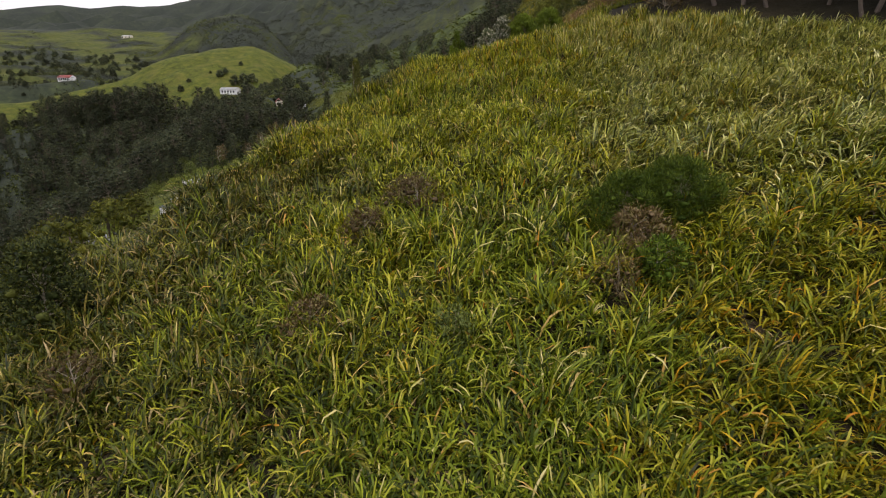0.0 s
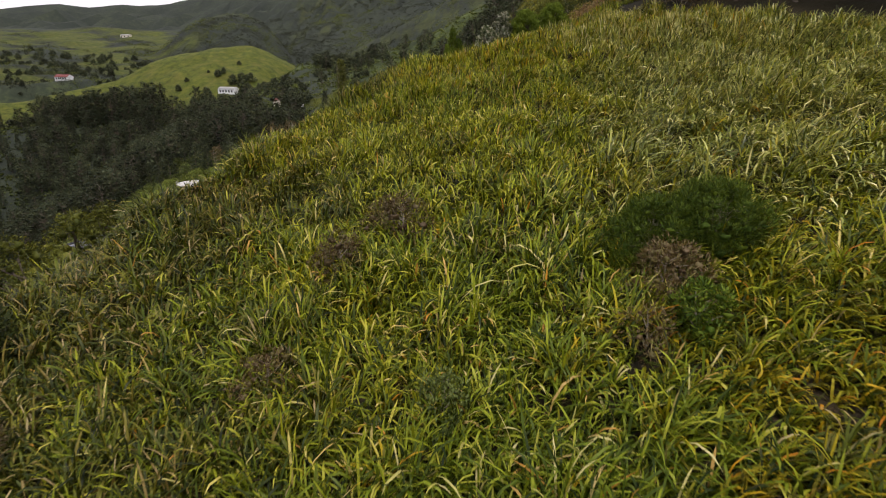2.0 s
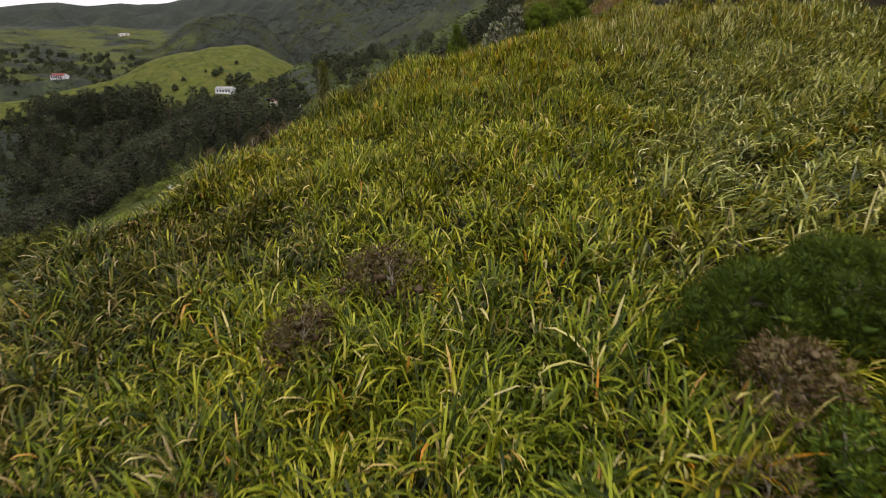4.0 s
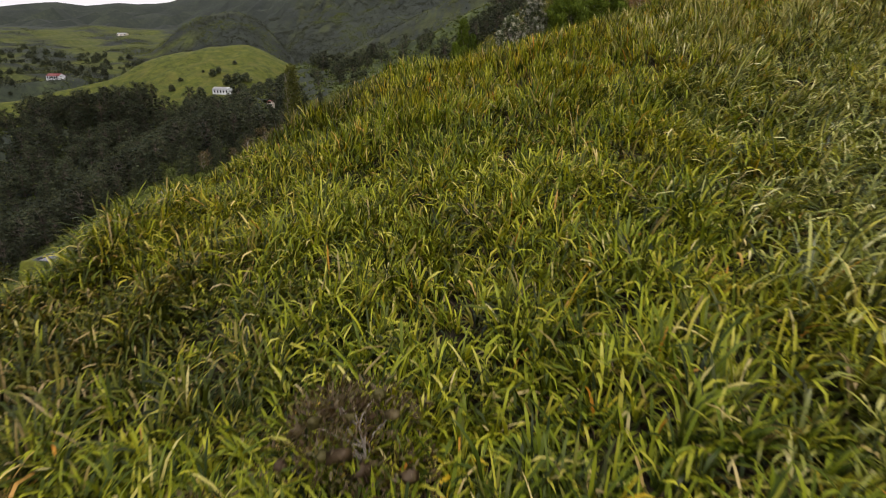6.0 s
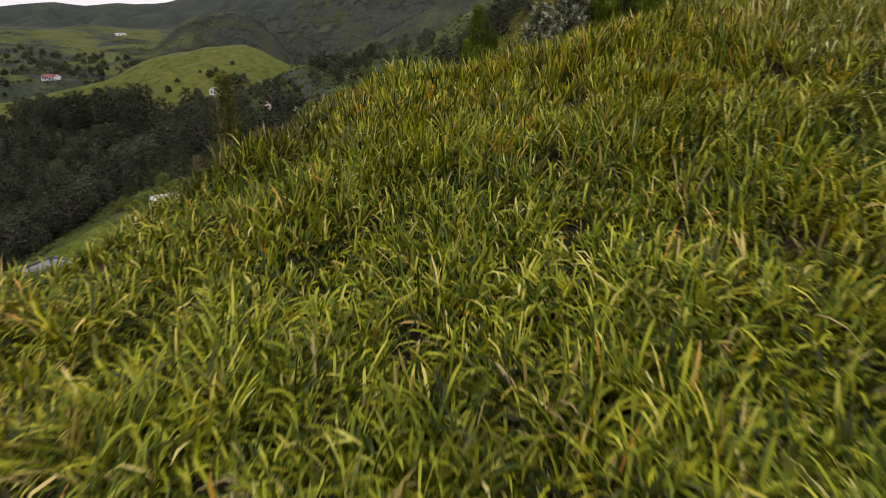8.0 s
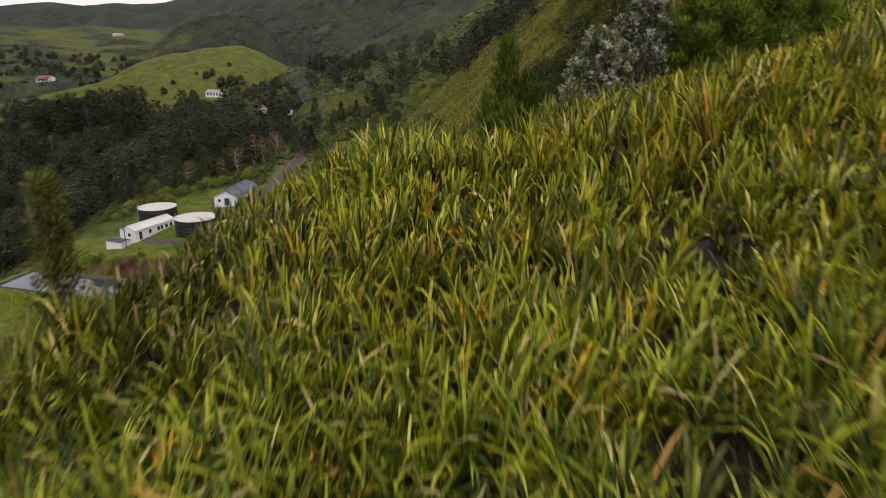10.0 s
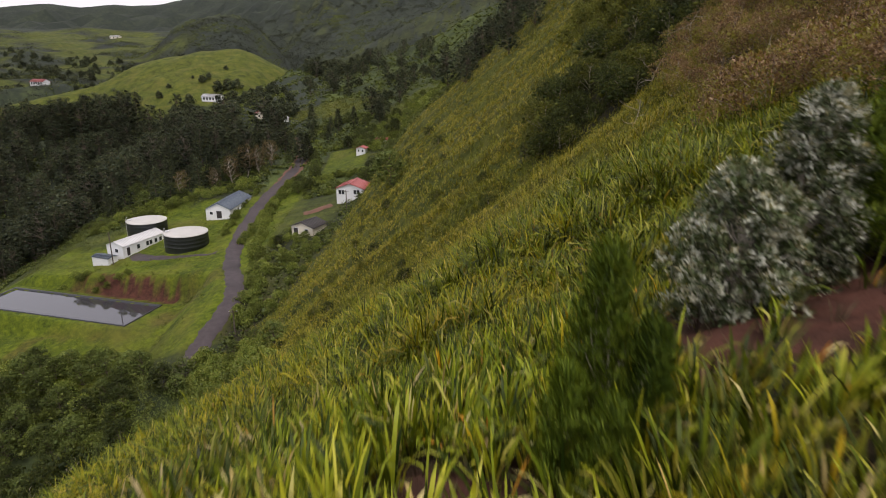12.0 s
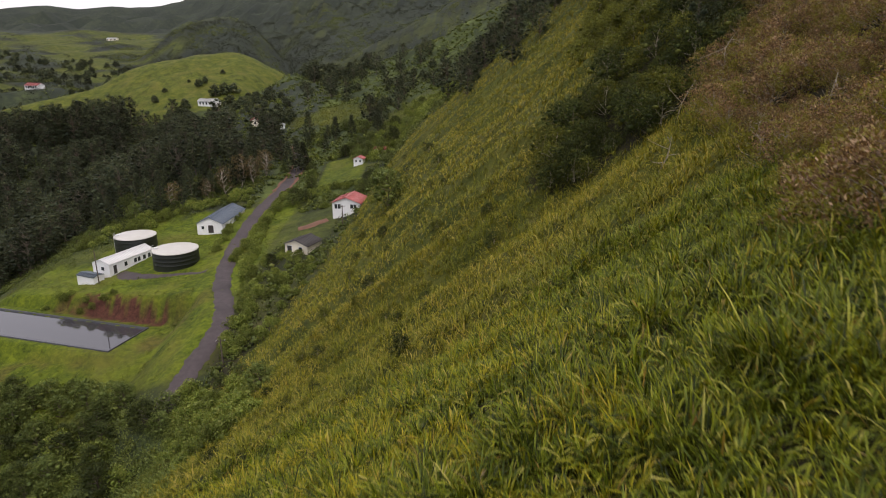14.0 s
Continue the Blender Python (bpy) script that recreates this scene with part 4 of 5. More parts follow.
for seed, poly, lo, hi in ((51, [(-222, 402), (-188, 408), (-182, 436), (-214, 440)], 1.3, 1.75), (52, [(-190, 468), (-178, 464), (-174, 478), (-184, 490)], 0.8, 1.45),
                           (53, [(-172, 418), (-152, 412), (-146, 438), (-162, 456)], 0.7, 1.1), (54, [(-268, 410), (-226, 396), (-222, 424), (-256, 440)], 1.0, 1.4)):
    scatter(talls, seed, poly, 8.5, lo, hi, 0.5, 24, HUTS)
scatter(talls + pointed, 67, [(-290, 392), (-236, 396), (-225, 320), (-185, 262), (-214, 256), (-262, 310), (-296, 356)], 8.4, 0.5, 0.95, 0.5, 85)
scatter(pines + hill_trees, 2, [(-60, 312), (-22, 318), (-4, 330), (8, 420), (-20, 480), (-90, 470), (-72, 380)], 15, 0.5, 0.9, 0.5, 70, HUTS + [(-50, 352, 24), (-44, 325, 14)])
scatter(hill_trees + hedges, 55, [(-68, 330), (-92, 358), (-122, 394), (-150, 430), (-132, 470), (-92, 420), (-66, 350)], 6.5, 0.4, 1.0, 0.3, 110, HUTS)
scatter(pines, 3, [(2, 195), (22, 168), (60, 220), (60, 330), (12, 335), (-4, 290)], 11, 0.45, 0.8, 0.5, 60, [(-4, 300, 26), (-4, 330, 24)])
scatter(domes, 4, [(-120, 158), (-70, 158), (-56, 150), (-50, 140), (-48, 126), (-42, 100), (-60, 84), (-100, 100), (-140, 140)], 3.9, 0.6, 1.2, 0.3, 190)
scatter(pointed + domes + hedges, 5, [(-58, 262), (-44, 268), (-44, 300), (-28, 300), (-14, 285), (-12, 300), (-30, 318), (-58, 316)], 5.2, 0.45, 0.9, 0.3, 60)
scatter(darks + darks + olives, 6, GULLY, 2.0, 0.5, 1.3, 0.3, 200)
scatter(olives, 26, [(16, 124), (20.5, 121.5), (24, 124), (29, 140), (38, 150), (40, 176), (26, 170), (18, 140)], 2.6, 0.6, 1.3, 0.3, 120)
scatter(heaths, 7, HEATH, 2.1, 0.7, 1.7, 0.3, 290)
undergrowth(36, 2600, HEATH, 0.5, 80, 0.13, 0.05, HEATH_LEAF, "russet_undergrowth", "low russet brown undergrowth with yellow-green tufts")
scatter(lane_bushes, 8, [(-40.5, 152), (-36, 150), (-38, 172), (-46, 196), (-50, 226), (-49, 252), (-52.5, 252), (-53.5, 226), (-50.5, 200), (-44, 176)], 2.4, 0.7, 1.2, 0.2, 80)
scatter(hedges, 9, [(-108, 226), (-86, 250), (-60, 256), (-60, 251), (-80, 243), (-104, 219)], 3.2, 0.8, 1.3, 0.2, 45)
scatter(lane_bushes, 10, [(-36, 150), (-30, 150), (-26, 176), (-36, 200), (-44, 196), (-37, 172)], 3.8, 0.6, 1.0, 0.2, 45)
scatter(hedges + domes, 13, [(-47, 236), (-42, 236), (-40, 262), (-46, 264)], 3.4, 0.5, 0.8, 0.2, 40)
scatter(hedges, 21, [(-46, 147), (-38, 141), (-26, 127), (-19, 106), (-28, 106), (-41, 126)], 3.0, 0.7, 1.3, 0.2, 60)
scatter(hedges, 22, [(-44, 228), (-24, 224), (-20, 244), (-43, 246)], 3.8, 0.5, 0.8, 0.2, 28)
scatter(hedges + hedges + domes, 23, [(-42, 276), (-34, 276), (-30, 266), (-24, 266), (-16, 276), (-20, 292), (-40, 292)], 3.4, 0.5, 0.9, 0.2, 45)
scatter(lane_bushes, 62, [(-58, 206), (-61.5, 232), (-60.5, 250), (-62, 250), (-63.5, 232), (-60, 206)], 1.9, 0.5, 0.9, 0.2, 40)
scatter(lane_bushes, 63, [(-52.5, 196), (-54.3, 226), (-53, 246), (-51.5, 246), (-52.6, 226), (-50.8, 196)], 1.8, 0.6, 1.0, 0.2, 44)
scatter(lane_bushes, 64, [(-44, 244), (-24, 240), (-24, 243), (-44, 247)], 2.0, 0.6, 1.0, 0.2, 24)
undergrowth(37, 2000, GULLY, 0.8, 60, 0.3, 0.07, GULLY_LEAF, "gully_undergrowth", "dark olive undergrowth in the hillside gully")
scatter(hedges, 25, [(-118, 157), (-72, 156), (-52, 140), (-44, 120), (-40, 98), (-58, 92), (-95, 105)], 4.8, 0.9, 1.8, 0.2, 72)
scatter(hedges, 24, [(-94, 187.5), (-76, 183.5), (-76, 185.5), (-94, 190)], 2.2, 0.5, 0.9, 0.2, 18)
undergrowth(38, 6500, [(-66, 100), (-30, 84), (-24, 96), (-34, 122), (-42, 137), (-50, 144), (-62, 142)], 0.9, 34, 0.24, 0.13, BUSH_LEAF, "thicket_undergrowth", "green undergrowth between the trees")
undergrowth(39, 3600, FOREST, 1.7, 22, 0.5, 0.26, BUSH_LEAF, "forest_undergrowth", "green undergrowth beneath the dark wood")
undergrowth(40, 2600, [(-134, 214), (-98, 205), (-86, 236), (-62, 251), (-62, 268), (-124, 266)], 1.1, 26, 0.3, 0.15, BUSH_LEAF, "bank_undergrowth", "green undergrowth on the bank below the wood")
for n, (x, y, size) in enumerate(((-69, 261, 1.0), (-72.5, 256, 0.85), (-64.5, 262, 0.9), (-78, 253, 0.7), (-63, 270, 0.9), (-88, 251, 0.75))):
    stand(browned[n % 2], x, y, size, 70 * n, 0.3)
scatter(pointed + domes, 65, [(-112, 232), (-96, 238), (-84, 249), (-64, 258), (-62, 268), (-124, 268)], 5.6, 0.45, 0.9, 0.4, 60)
scatter(meadow_bushes, 66, [(-30, 262), (-10, 254), (14, 262), (20, 300), (8, 340), (-14, 340), (-26, 300)], 5.0, 0.6, 1.3, 0.2, 120)
undergrowth(44, 2600, [(-30, 262), (-10, 254), (18, 262), (20, 330), (0, 350), (-24, 330)], 0.7, 24, 0.35, 0.12, HEDGE_LEAF, "meadow_undergrowth", "light green rough growth over the upper meadow")
undergrowth(45, 1500, [(-72, 340), (-50, 332), (-30, 344), (-32, 364), (-54, 374), (-72, 362)], 0.5, 24, 0.4, 0.08, CONIFER, "clearing_undergrowth", "olive brown rough growth over the clearing")
scatter(domes, 14, [(-24, 228), (-14, 226), (-14, 246), (-24, 244)], 4, 0.4, 0.8, 0.2, 30)
scatter(pines + pines + hedges, 15, [(-175, 225), (-122, 226), (-126, 260), (-190, 262)], 5.5, 0.5, 1.1, 0.2, 90)
for x, y, size in ((-44.5, 139, 0.8), (-47, 136, 0.9), (-44, 134.5, 0.7), (-22.7, 118, 0.75), (-10.6, 160.5, 1.3), (-36, 140, 0.5), (-30, 133, 0.45), (-40, 188, 0.5)):
    stand(domes[1], x, y, size, 40 * x)
for n, (x, y, tall, wide) in enumerate(((-26.8, 49, 11.4, 2.9), (-25.6, 51, 10.6, 2.5), (-29, 46.5, 10.6, 2.8), (-22.8, 36.2, 7.4, 2.6))):
    stand(plant("flank_tree", "dark green tree on the steep flank below the flax", "tree", 660 + n, tall, wide, 0.16, 64, 150, 0.2, 0.07, CONIFER, BARK, 0.25, "dome", "trees on the steep flank", 0.32), x, y, 1.0, 50 * n, 0.4)
scatter(darks + olives, 20, [(-22, 92), (2, 84), (6, 100), (4, 140), (-8, 200), (-20, 190), (-18, 150), (-28, 120)], 6.5, 0.2, 0.6, 0.3, 110)
scatter(darks, 61, [(-56, 96), (-34, 74), (-25, 84), (-40, 108)], 3.6, 0.9, 1.7, 0.3, 50)
rng = np.random.RandomState(41)
x, y = rng.uniform(-330, -150, 700), rng.uniform(380, 500, 700)
ok = inside([(-320, 470), (-270, 400), (-236, 398), (-206, 422), (-176, 448), (-158, 470), (-196, 476), (-240, 460), (-300, 500)], x, y)
x, y = x[ok][:190], y[ok][:190]
lobe = rng.normal(size=(len(x), 14, 3)) * np.array([1.8, 1.8, 1.5]) + np.array([0, 0, 3.0])
at = (np.c_[x, y, land(x, y)][:, None] + lobe * rng.uniform(0.7, 1.2, (len(x), 1, 1))).reshape(-1, 3)
v, f, soft = crown_of(rng, at, rng.uniform(1.0, 2.2, len(at)), 14, 0.8, 0.45)
tagged(new("far_wood", leaf_mesh("far_wood", v, f, soft, FOREST_LEAF)), "dark wood below the pasture hill", "wood", kind="stuff")
# bare bleached branches above the hillside shrubs, and one layered conifer
for n, (x, y, tall) in enumerate(((16.8, 85.5, 1.9), (17.6, 75.2, 3.0), (19.2, 104, 3.2), (20.2, 85, 2.4), (22.4, 101.5, 3.2), (15.2, 96, 2.6))):
    rng = np.random.RandomState(700 + n)
    ob = thing("dead_branch", pose(x, y, float(land(np.array([x]), np.array([y]))[0]), 0, 0, 60 * n), "bare bleached branch standing among shrubs", "branch", "dead branches on the hillside")
    top = np.array([rng.normal() * 0.4, rng.normal() * 0.4, 1.0]) * tall
    stem = bent(rng, (0, 0, -0.3), top, 7, 0.12)
    limbs = [tube(stem, np.linspace(0.06, 0.015, 7), 6)]
    for k in range(6):
        root = stem[2 + k % 4]
        limbs.append(tube(bent(rng, root, root + rng.normal(size=3) * 0.35 * tall + np.array([0, 0, 0.3]), 5, 0.15), np.linspace(0.03, 0.008, 5), 5))
    v, f = joined(limbs)
    part("branch", mesh_of("branch", v, [f], DEADWOOD, True), ob)
stand(pointed[0], 23.6, 112, 0.5, 30)
# single trees on and round the pasture hill
for n, (x, y, size) in enumerate(((-208, 516, 0.9), (-206, 530, 0.6), (-182, 535, 1.0), (-179, 541, 0.8), (-173, 564, 0.6), (-203, 485, 0.7), (-193, 545, 0.4), (-209, 460, 0.4), (-166, 522, 1.4), (-160, 524, 1.3), (-153, 525, 1.2),
                                  (-176, 482, 1.6), (-150, 505, 1.4), (-140, 515, 1.3), (-180, 500, 1.2))):
    stand(hill_trees[n % 3], x, y, size, 70 * n)
scatter(hill_trees, 16, [(-420, 560), (-300, 540), (-262, 600), (-250, 660), (-300, 760), (-520, 800), (-520, 640)], 16, 0.4, 1.25, 0.3, 195, [(-343, 596, 18), (-333, 580, 15), (-323, 565, 15), (-313, 550, 12)])
scatter(hill_trees, 17, [(-92, 470), (-70, 430), (-40, 460), (-46, 560), (-84, 560)], 9, 0.7, 1.4, 0.3, 70)



def rough_scrub(seed, count, x0, x1, y0, y1, size, per, material, name, label, flat=0.7, core=0.46):
    """Low scrub as loose leaf clumps wherever the ground is neither grass nor road."""
    rng = np.random.RandomState(seed)
    x, y = rng.uniform(x0, x1, count), rng.uniform(y0, y1, count)
    c_ = cover(x, y)
    d = np.hypot(x[:, None] - ROAD_LINE[None, ::4, 0], y[:, None] - ROAD_LINE[None, ::4, 1]).min(1)
    ok = (c_[:, 0] < 0.25) & (d > 4.5) & ((rough(x, y, 30, 1) + 0.5 * rough(x, y, 9, 2)) > -0.75)
    ok &= (on_side(x, y) < 0.3) | (y > 290)
    x, y = x[ok], y[ok]
    r = size * rng.uniform(0.6, 1.5, len(x))
    v, f, soft = crown_of(rng, np.c_[x, y, land(x, y) + 0.3 * r], r, per, size * 0.4, size * 0.26, flat, core=core)
    return tagged(new(name, leaf_mesh(name, v, f, soft, material)), label, "scrub", kind="stuff")


rough_scrub(31, 7500, -130, 10, 95, 330, 1.1, 26, BUSH_LEAF, "valley_scrub", "mixed green scrub on the rough valley ground")
rough_scrub(35, 4500, -110, 50, 170, 520, 1.2, 22, HEDGE_LEAF, "light_scrub", "light green scrub on the rough valley ground")
rough_scrub(56, 5200, -300, -125, 150, 440, 1.6, 16, BUSH_LEAF, "slope_scrub", "green scrub on the slope below the wood")
rough_scrub(32, 6500, -330, 60, 300, 640, 1.5, 14, BUSH_LEAF, "hillside_scrub", "dark green scrub over the upper valley")
rough_scrub(33, 7000, -620, -150, 640, 1050, 2.6, 14, FAR_LEAF, "far_scrub", "dark scrub on the far hillsides", 0.4, 0.0)
rough_scrub(34, 14000, -420, 60, 560, 1150, 3.0, 14, FAR_LEAF, "mountain_scrub", "dark scrub on the mountain flank", 0.4, 0.0)

# tussocks of rough grass over the field
rng = np.random.RandomState(43)
x, y = rng.uniform(-120, -44, 9000), rng.uniform(140, 256, 9000)
c_ = cover(x, y)
d = np.hypot(x[:, None] - ROAD_LINE[None, ::4, 0], y[:, None] - ROAD_LINE[None, ::4, 1]).min(1)
dry_land = np.abs(land(x, y) - ground(x, y)) < 0.05
ok = (c_[:, 0] > 0.6) & (c_[:, 1] < 0.6) & (d > 2.6) & dry_land & (rough(x, y, 8, 1) + 0.6 * rough(x, y, 30, 2) > 0.0)
ok &= (np.hypot(x + 84.4, y - 215.6) > 8) & (np.hypot(x + 67.9, y - 201.8) > 8) & (np.hypot(x + 82, y - 203) > 10)
ok &= ~inside(POND + mitre * 4.0, x, y)
x, y = x[ok], y[ok]
r = rng.uniform(0.15, 0.5, len(x))
v, f, soft = crown_of(rng, np.c_[x, y, land(x, y)], r, 16, 0.3, 0.06, 0.8, 1.2, 0.0)
tagged(new("grass_tussocks", leaf_mesh("grass_tussocks", v, f, soft, HEDGE_LEAF)), "rough green grass tussocks over the field", "grass", kind="stuff")

# pines over the spur, at its upper edge
edge_pines = kinds_of(2, 500, name="edge_pine", label="dark pine with bare grey trunk above the flax", category="tree", height=9, spread=2.8, stem=0.16, clumps=16, per=60, leaf=0.5, width=0.14,
                      leaf_mat=FOREST_LEAF, wood_mat=BARK, bare=0.4, shape="loose", group="pines at the edge of the flax", clump=0.36, limb_share=1.0)
scatter(edge_pines, 18, [(14.5, 49.5), (17, 46.5), (22, 42), (26, 37.5), (32, 33), (46, 40), (40, 62), (16, 60)], 2.3, 0.8, 1.2, 0.2, 80)

# ---- shrubs standing in the flax ----


def shrub_here(name, label, x, y, height, spread, clumps, per, leaf, width, leaf_mat, seed, shape="dome", clump=0.36, sink=0.1, rise=0.4):
    ob = plant(name, label, "shrub", seed, height, spread, 0.05, clumps, per, leaf, width, leaf_mat, DEADWOOD, 0.1, shape, "", clump, 0.8, rise, 0.35)
    return stand(ob, x, y, 1.0, seed, sink)


shrub_here("feathery_shrub", "green feathery shrub among the flax", 8.8, 23.4, 2.1, 2.0, 84, 420, 0.17, 0.018, FEATHER, 601, clump=0.22, rise=0.8)
shrub_here("feathery_shrub", "low green feathery shrub in the flax", 7.0, 23.2, 1.95, 1.7, 64, 380, 0.17, 0.018, FEATHER, 602, clump=0.24, rise=0.8)
shrub_here("dry_shrub", "half-dead brown shrub beside a green shrub", 6.9, 21.4, 1.7, 1.3, 34, 150, 0.14, 0.04, BROWN_LEAF, 603)
shrub_here("dead_shrub", "grey dead twiggy shrub in the flax", 5.7, 19.4, 1.3, 0.8, 12, 90, 0.16, 0.025, BROWN_LEAF, 604)
shrub_here("feathery_shrub", "small green shrub in the flax", 7.2, 19.7, 1.5, 0.9, 14, 120, 0.2, 0.05, FEATHER, 605)
shrub_here("dry_shrub", "low brown shrub sunk in the flax", -1.2, 27.0, 1.5, 1.5, 24, 130, 0.14, 0.04, BROWN_LEAF, 606)
shrub_here("dry_shrub", "low brown shrub sunk in the flax", -3.2, 25.0, 1.4, 1.3, 18, 120, 0.14, 0.04, BROWN_LEAF, 607)
shrub_here("grey_shrub", "small grey-green shrub in the flax", 0.4, 18.3, 1.2, 0.8, 14, 90, 0.12, 0.05, BUSH_LEAF, 608)
shrub_here("dry_shrub", "brown shrub in a hollow of the flax", -4.6, 20.2, 1.2, 1.0, 14, 100, 0.14, 0.04, BROWN_LEAF, 609)
shrub_here("leafy_bush", "large dark green leafy bush at the slope's edge", -15.3, 23.0, 3.4, 1.7, 44, 170, 0.16, 0.07, GULLY_LEAF, 610)
shrub_here("leafy_bush", "dark green leafy bush at the slope's edge", -17.4, 25.0, 2.8, 1.6, 30, 150, 0.16, 0.07, GULLY_LEAF, 611)
shrub_here("dry_shrub", "brown shrub at the slope's edge", -12.2, 18.6, 1.5, 1.2, 16, 110, 0.14, 0.04, BROWN_LEAF, 612)
shrub_here("silver_shrub", "shrub with silver-white rosettes of leaves at the crest", 3.4, 49.9, 2.1, 1.0, 100, 190, 0.10, 0.035, SILVER_LEAF, 613, clump=0.19, sink=0.1)
shrub_here("silver_shrub", "taller darker shrub with silver-white leaf tips at the crest", 4.45, 50.3, 2.8, 0.7, 70, 190, 0.10, 0.035, SILVER_LEAF, 621, clump=0.3, sink=0.1)
shrub_here("feathery_shrub", "bright green feathery shrub at the crest", 6.0, 50.5, 2.35, 1.2, 80, 420, 0.15, 0.02, BRIGHT, 614, clump=0.24, rise=0.9)
shrub_here("feathery_shrub", "bright green feathery shrub at the crest", 8.0, 50.8, 2.3, 1.35, 80, 400, 0.15, 0.02, BRIGHT, 615, clump=0.22, rise=0.9)
shrub_here("young_conifer", "slender green young conifer at the crest", 0.98, 47.2, 2.15, 0.36, 90, 140, 0.11, 0.014, BRIGHT, 616, "column", 0.34, 0.1, 1.4)
shrub_here("young_conifer", "small green young conifer at the crest", 0.62, 46.9, 1.25, 0.24, 50, 180, 0.11, 0.014, BRIGHT, 617, "column", 0.38, 0.1, 1.4)
shrub_here("young_conifer", "small green young conifer at the crest", 1.38, 47.0, 1.4, 0.24, 50, 180, 0.11, 0.014, FEATHER, 620, "column", 0.4, 0.1, 1.4)
shrub_here("young_conifer", "low green young conifer at the crest", 0.95, 46.6, 1.0, 0.27, 50, 180, 0.11, 0.014, BRIGHT, 622, "column", 0.4, 0.1, 1.4)
shrub_here("young_conifer", "thin young conifer on the flank below the flax", -5.7, 43.1, 2.8, 0.34, 60, 60, 0.13, 0.025, CONIFER, 619, "column", 0.42)
shrub_here("dry_shrub", "brown shrub at the upper edge of the flax", 15.5, 47.5, 2.2, 1.5, 26, 110, 0.16, 0.045, BROWN_LEAF, 618)

# ---- buildings ----


def prism_walls(name, L, W, h, rise, foot, material):
    """The walls of a gabled house: ridge along y, foot metres set into the ground."""
    bm = bmesh.new()
    prof = [(-W / 2, -foot), (W / 2, -foot), (W / 2, h), (0, h + rise), (-W / 2, h)]
    a = [bm.verts.new((px, -L / 2, pz)) for px, pz in prof]
    b_ = [bm.verts.new((px, L / 2, pz)) for px, pz in prof]
    bm.faces.new(a)
    bm.faces.new(b_[::-1])
    for n in range(5):
        bm.faces.new((a[n], b_[n], b_[(n + 1) % 5], a[(n + 1) % 5]))
    bmesh.ops.recalc_face_normals(bm, faces=bm.faces)
    return bm_mesh(name, bm, material)


def roof_slab(name, L, W, h, rise, side, over, thick, material):
    """One slope of a roof with sheet ribs: a slab from ridge to eave."""
    run = W / 2 + over
    drop = rise * run / (W / 2)
    n = max(4, int(L / 0.6)) * 2
    ys = np.repeat(np.linspace(-L / 2 - over, L / 2 + over, n + 1), 2)[1:-1]
    up = thick + np.tile([0.0, 0.0, 0.035, 0.035], n)[: len(ys)]
    one = np.ones(len(ys))
    ridge, eave = np.c_[0 * one, ys, h + rise + up], np.c_[side * run * one, ys, h + rise - drop + up]
    under, low = np.c_[side * run * one, ys, (h + rise - drop + 0.02) * one], np.c_[0 * one, ys, (h + rise + 0.02) * one]
    v = np.stack([ridge, eave, under, low], 1).reshape(-1, 3)
    k = np.arange(len(ys) - 1) * 4
    f = np.concatenate([np.c_[k + j, k + (j + 1) % 4, k + 4 + (j + 1) % 4, k + 4 + j] for j in range(4)])
    e = 4 * (len(ys) - 1)
    return mesh_of(name, v, [np.concatenate([f, [[0, 3, 2, 1], [e, e + 1, e + 2, e + 3]]])], material)


def opening(parent, name, wall, along, up, w, h, L, W, material, frame_mat):
    """A window or door on one wall: frame proud of the wall, pane or leaf set in it."""
    sx = {"front": (0, -1), "back": (0, 1), "right": (1, 0), "left": (-1, 0)}[wall]
    off = 0.03
    if wall in ("front", "back"):
        at, sf, sp = (along, sx[1] * (L / 2 + off), up), (w + 0.16, 0.08, h + 0.16), (w, 0.1, h)
    else:
        at, sf, sp = (sx[0] * (W / 2 + off), along, up), (0.08, w + 0.16, h + 0.16), (0.1, w, h)
    fr = part(name, box_mesh(name + "_frame", sf, at, frame_mat, 0.01), parent)
    part("pane" if name == "window" else "leaf", box_mesh("pane", sp, at, material, 0.0), fr, "dark glass pane" if name == "window" else "")
    return fr


def gabled(name, label, x, y, z, turn, L, W, h, rise, walls_mat, roof_mat, openings, foot=2.5, over=0.35, frame_mat=None, chimney=False):
    ob = thing(name, pose(x, y, z, 0, 0, turn), label, "building")
    part("wall", prism_walls("wall", L, W, h, rise, foot, walls_mat), ob)
    for side in (-1, 1):
        part("roof", roof_slab("roof", L, W, h, rise, side, over, 0.1, roof_mat), ob)
    part("ridge_cap", box_mesh("ridge_cap", (0.4, L + 2 * over, 0.06), (0, 0, h + rise + 0.12), roof_mat, 0.02), ob)
    for wall, along, up, w, hh, what in openings:
        opening(ob, what, wall, along, up, w, hh, L, W, GLASS if what == "window" else BROWN_ROOF, frame_mat or WHITE)
    return ob


def z_at(x, y):
    return float(land(np.array([x]), np.array([y]))[0])


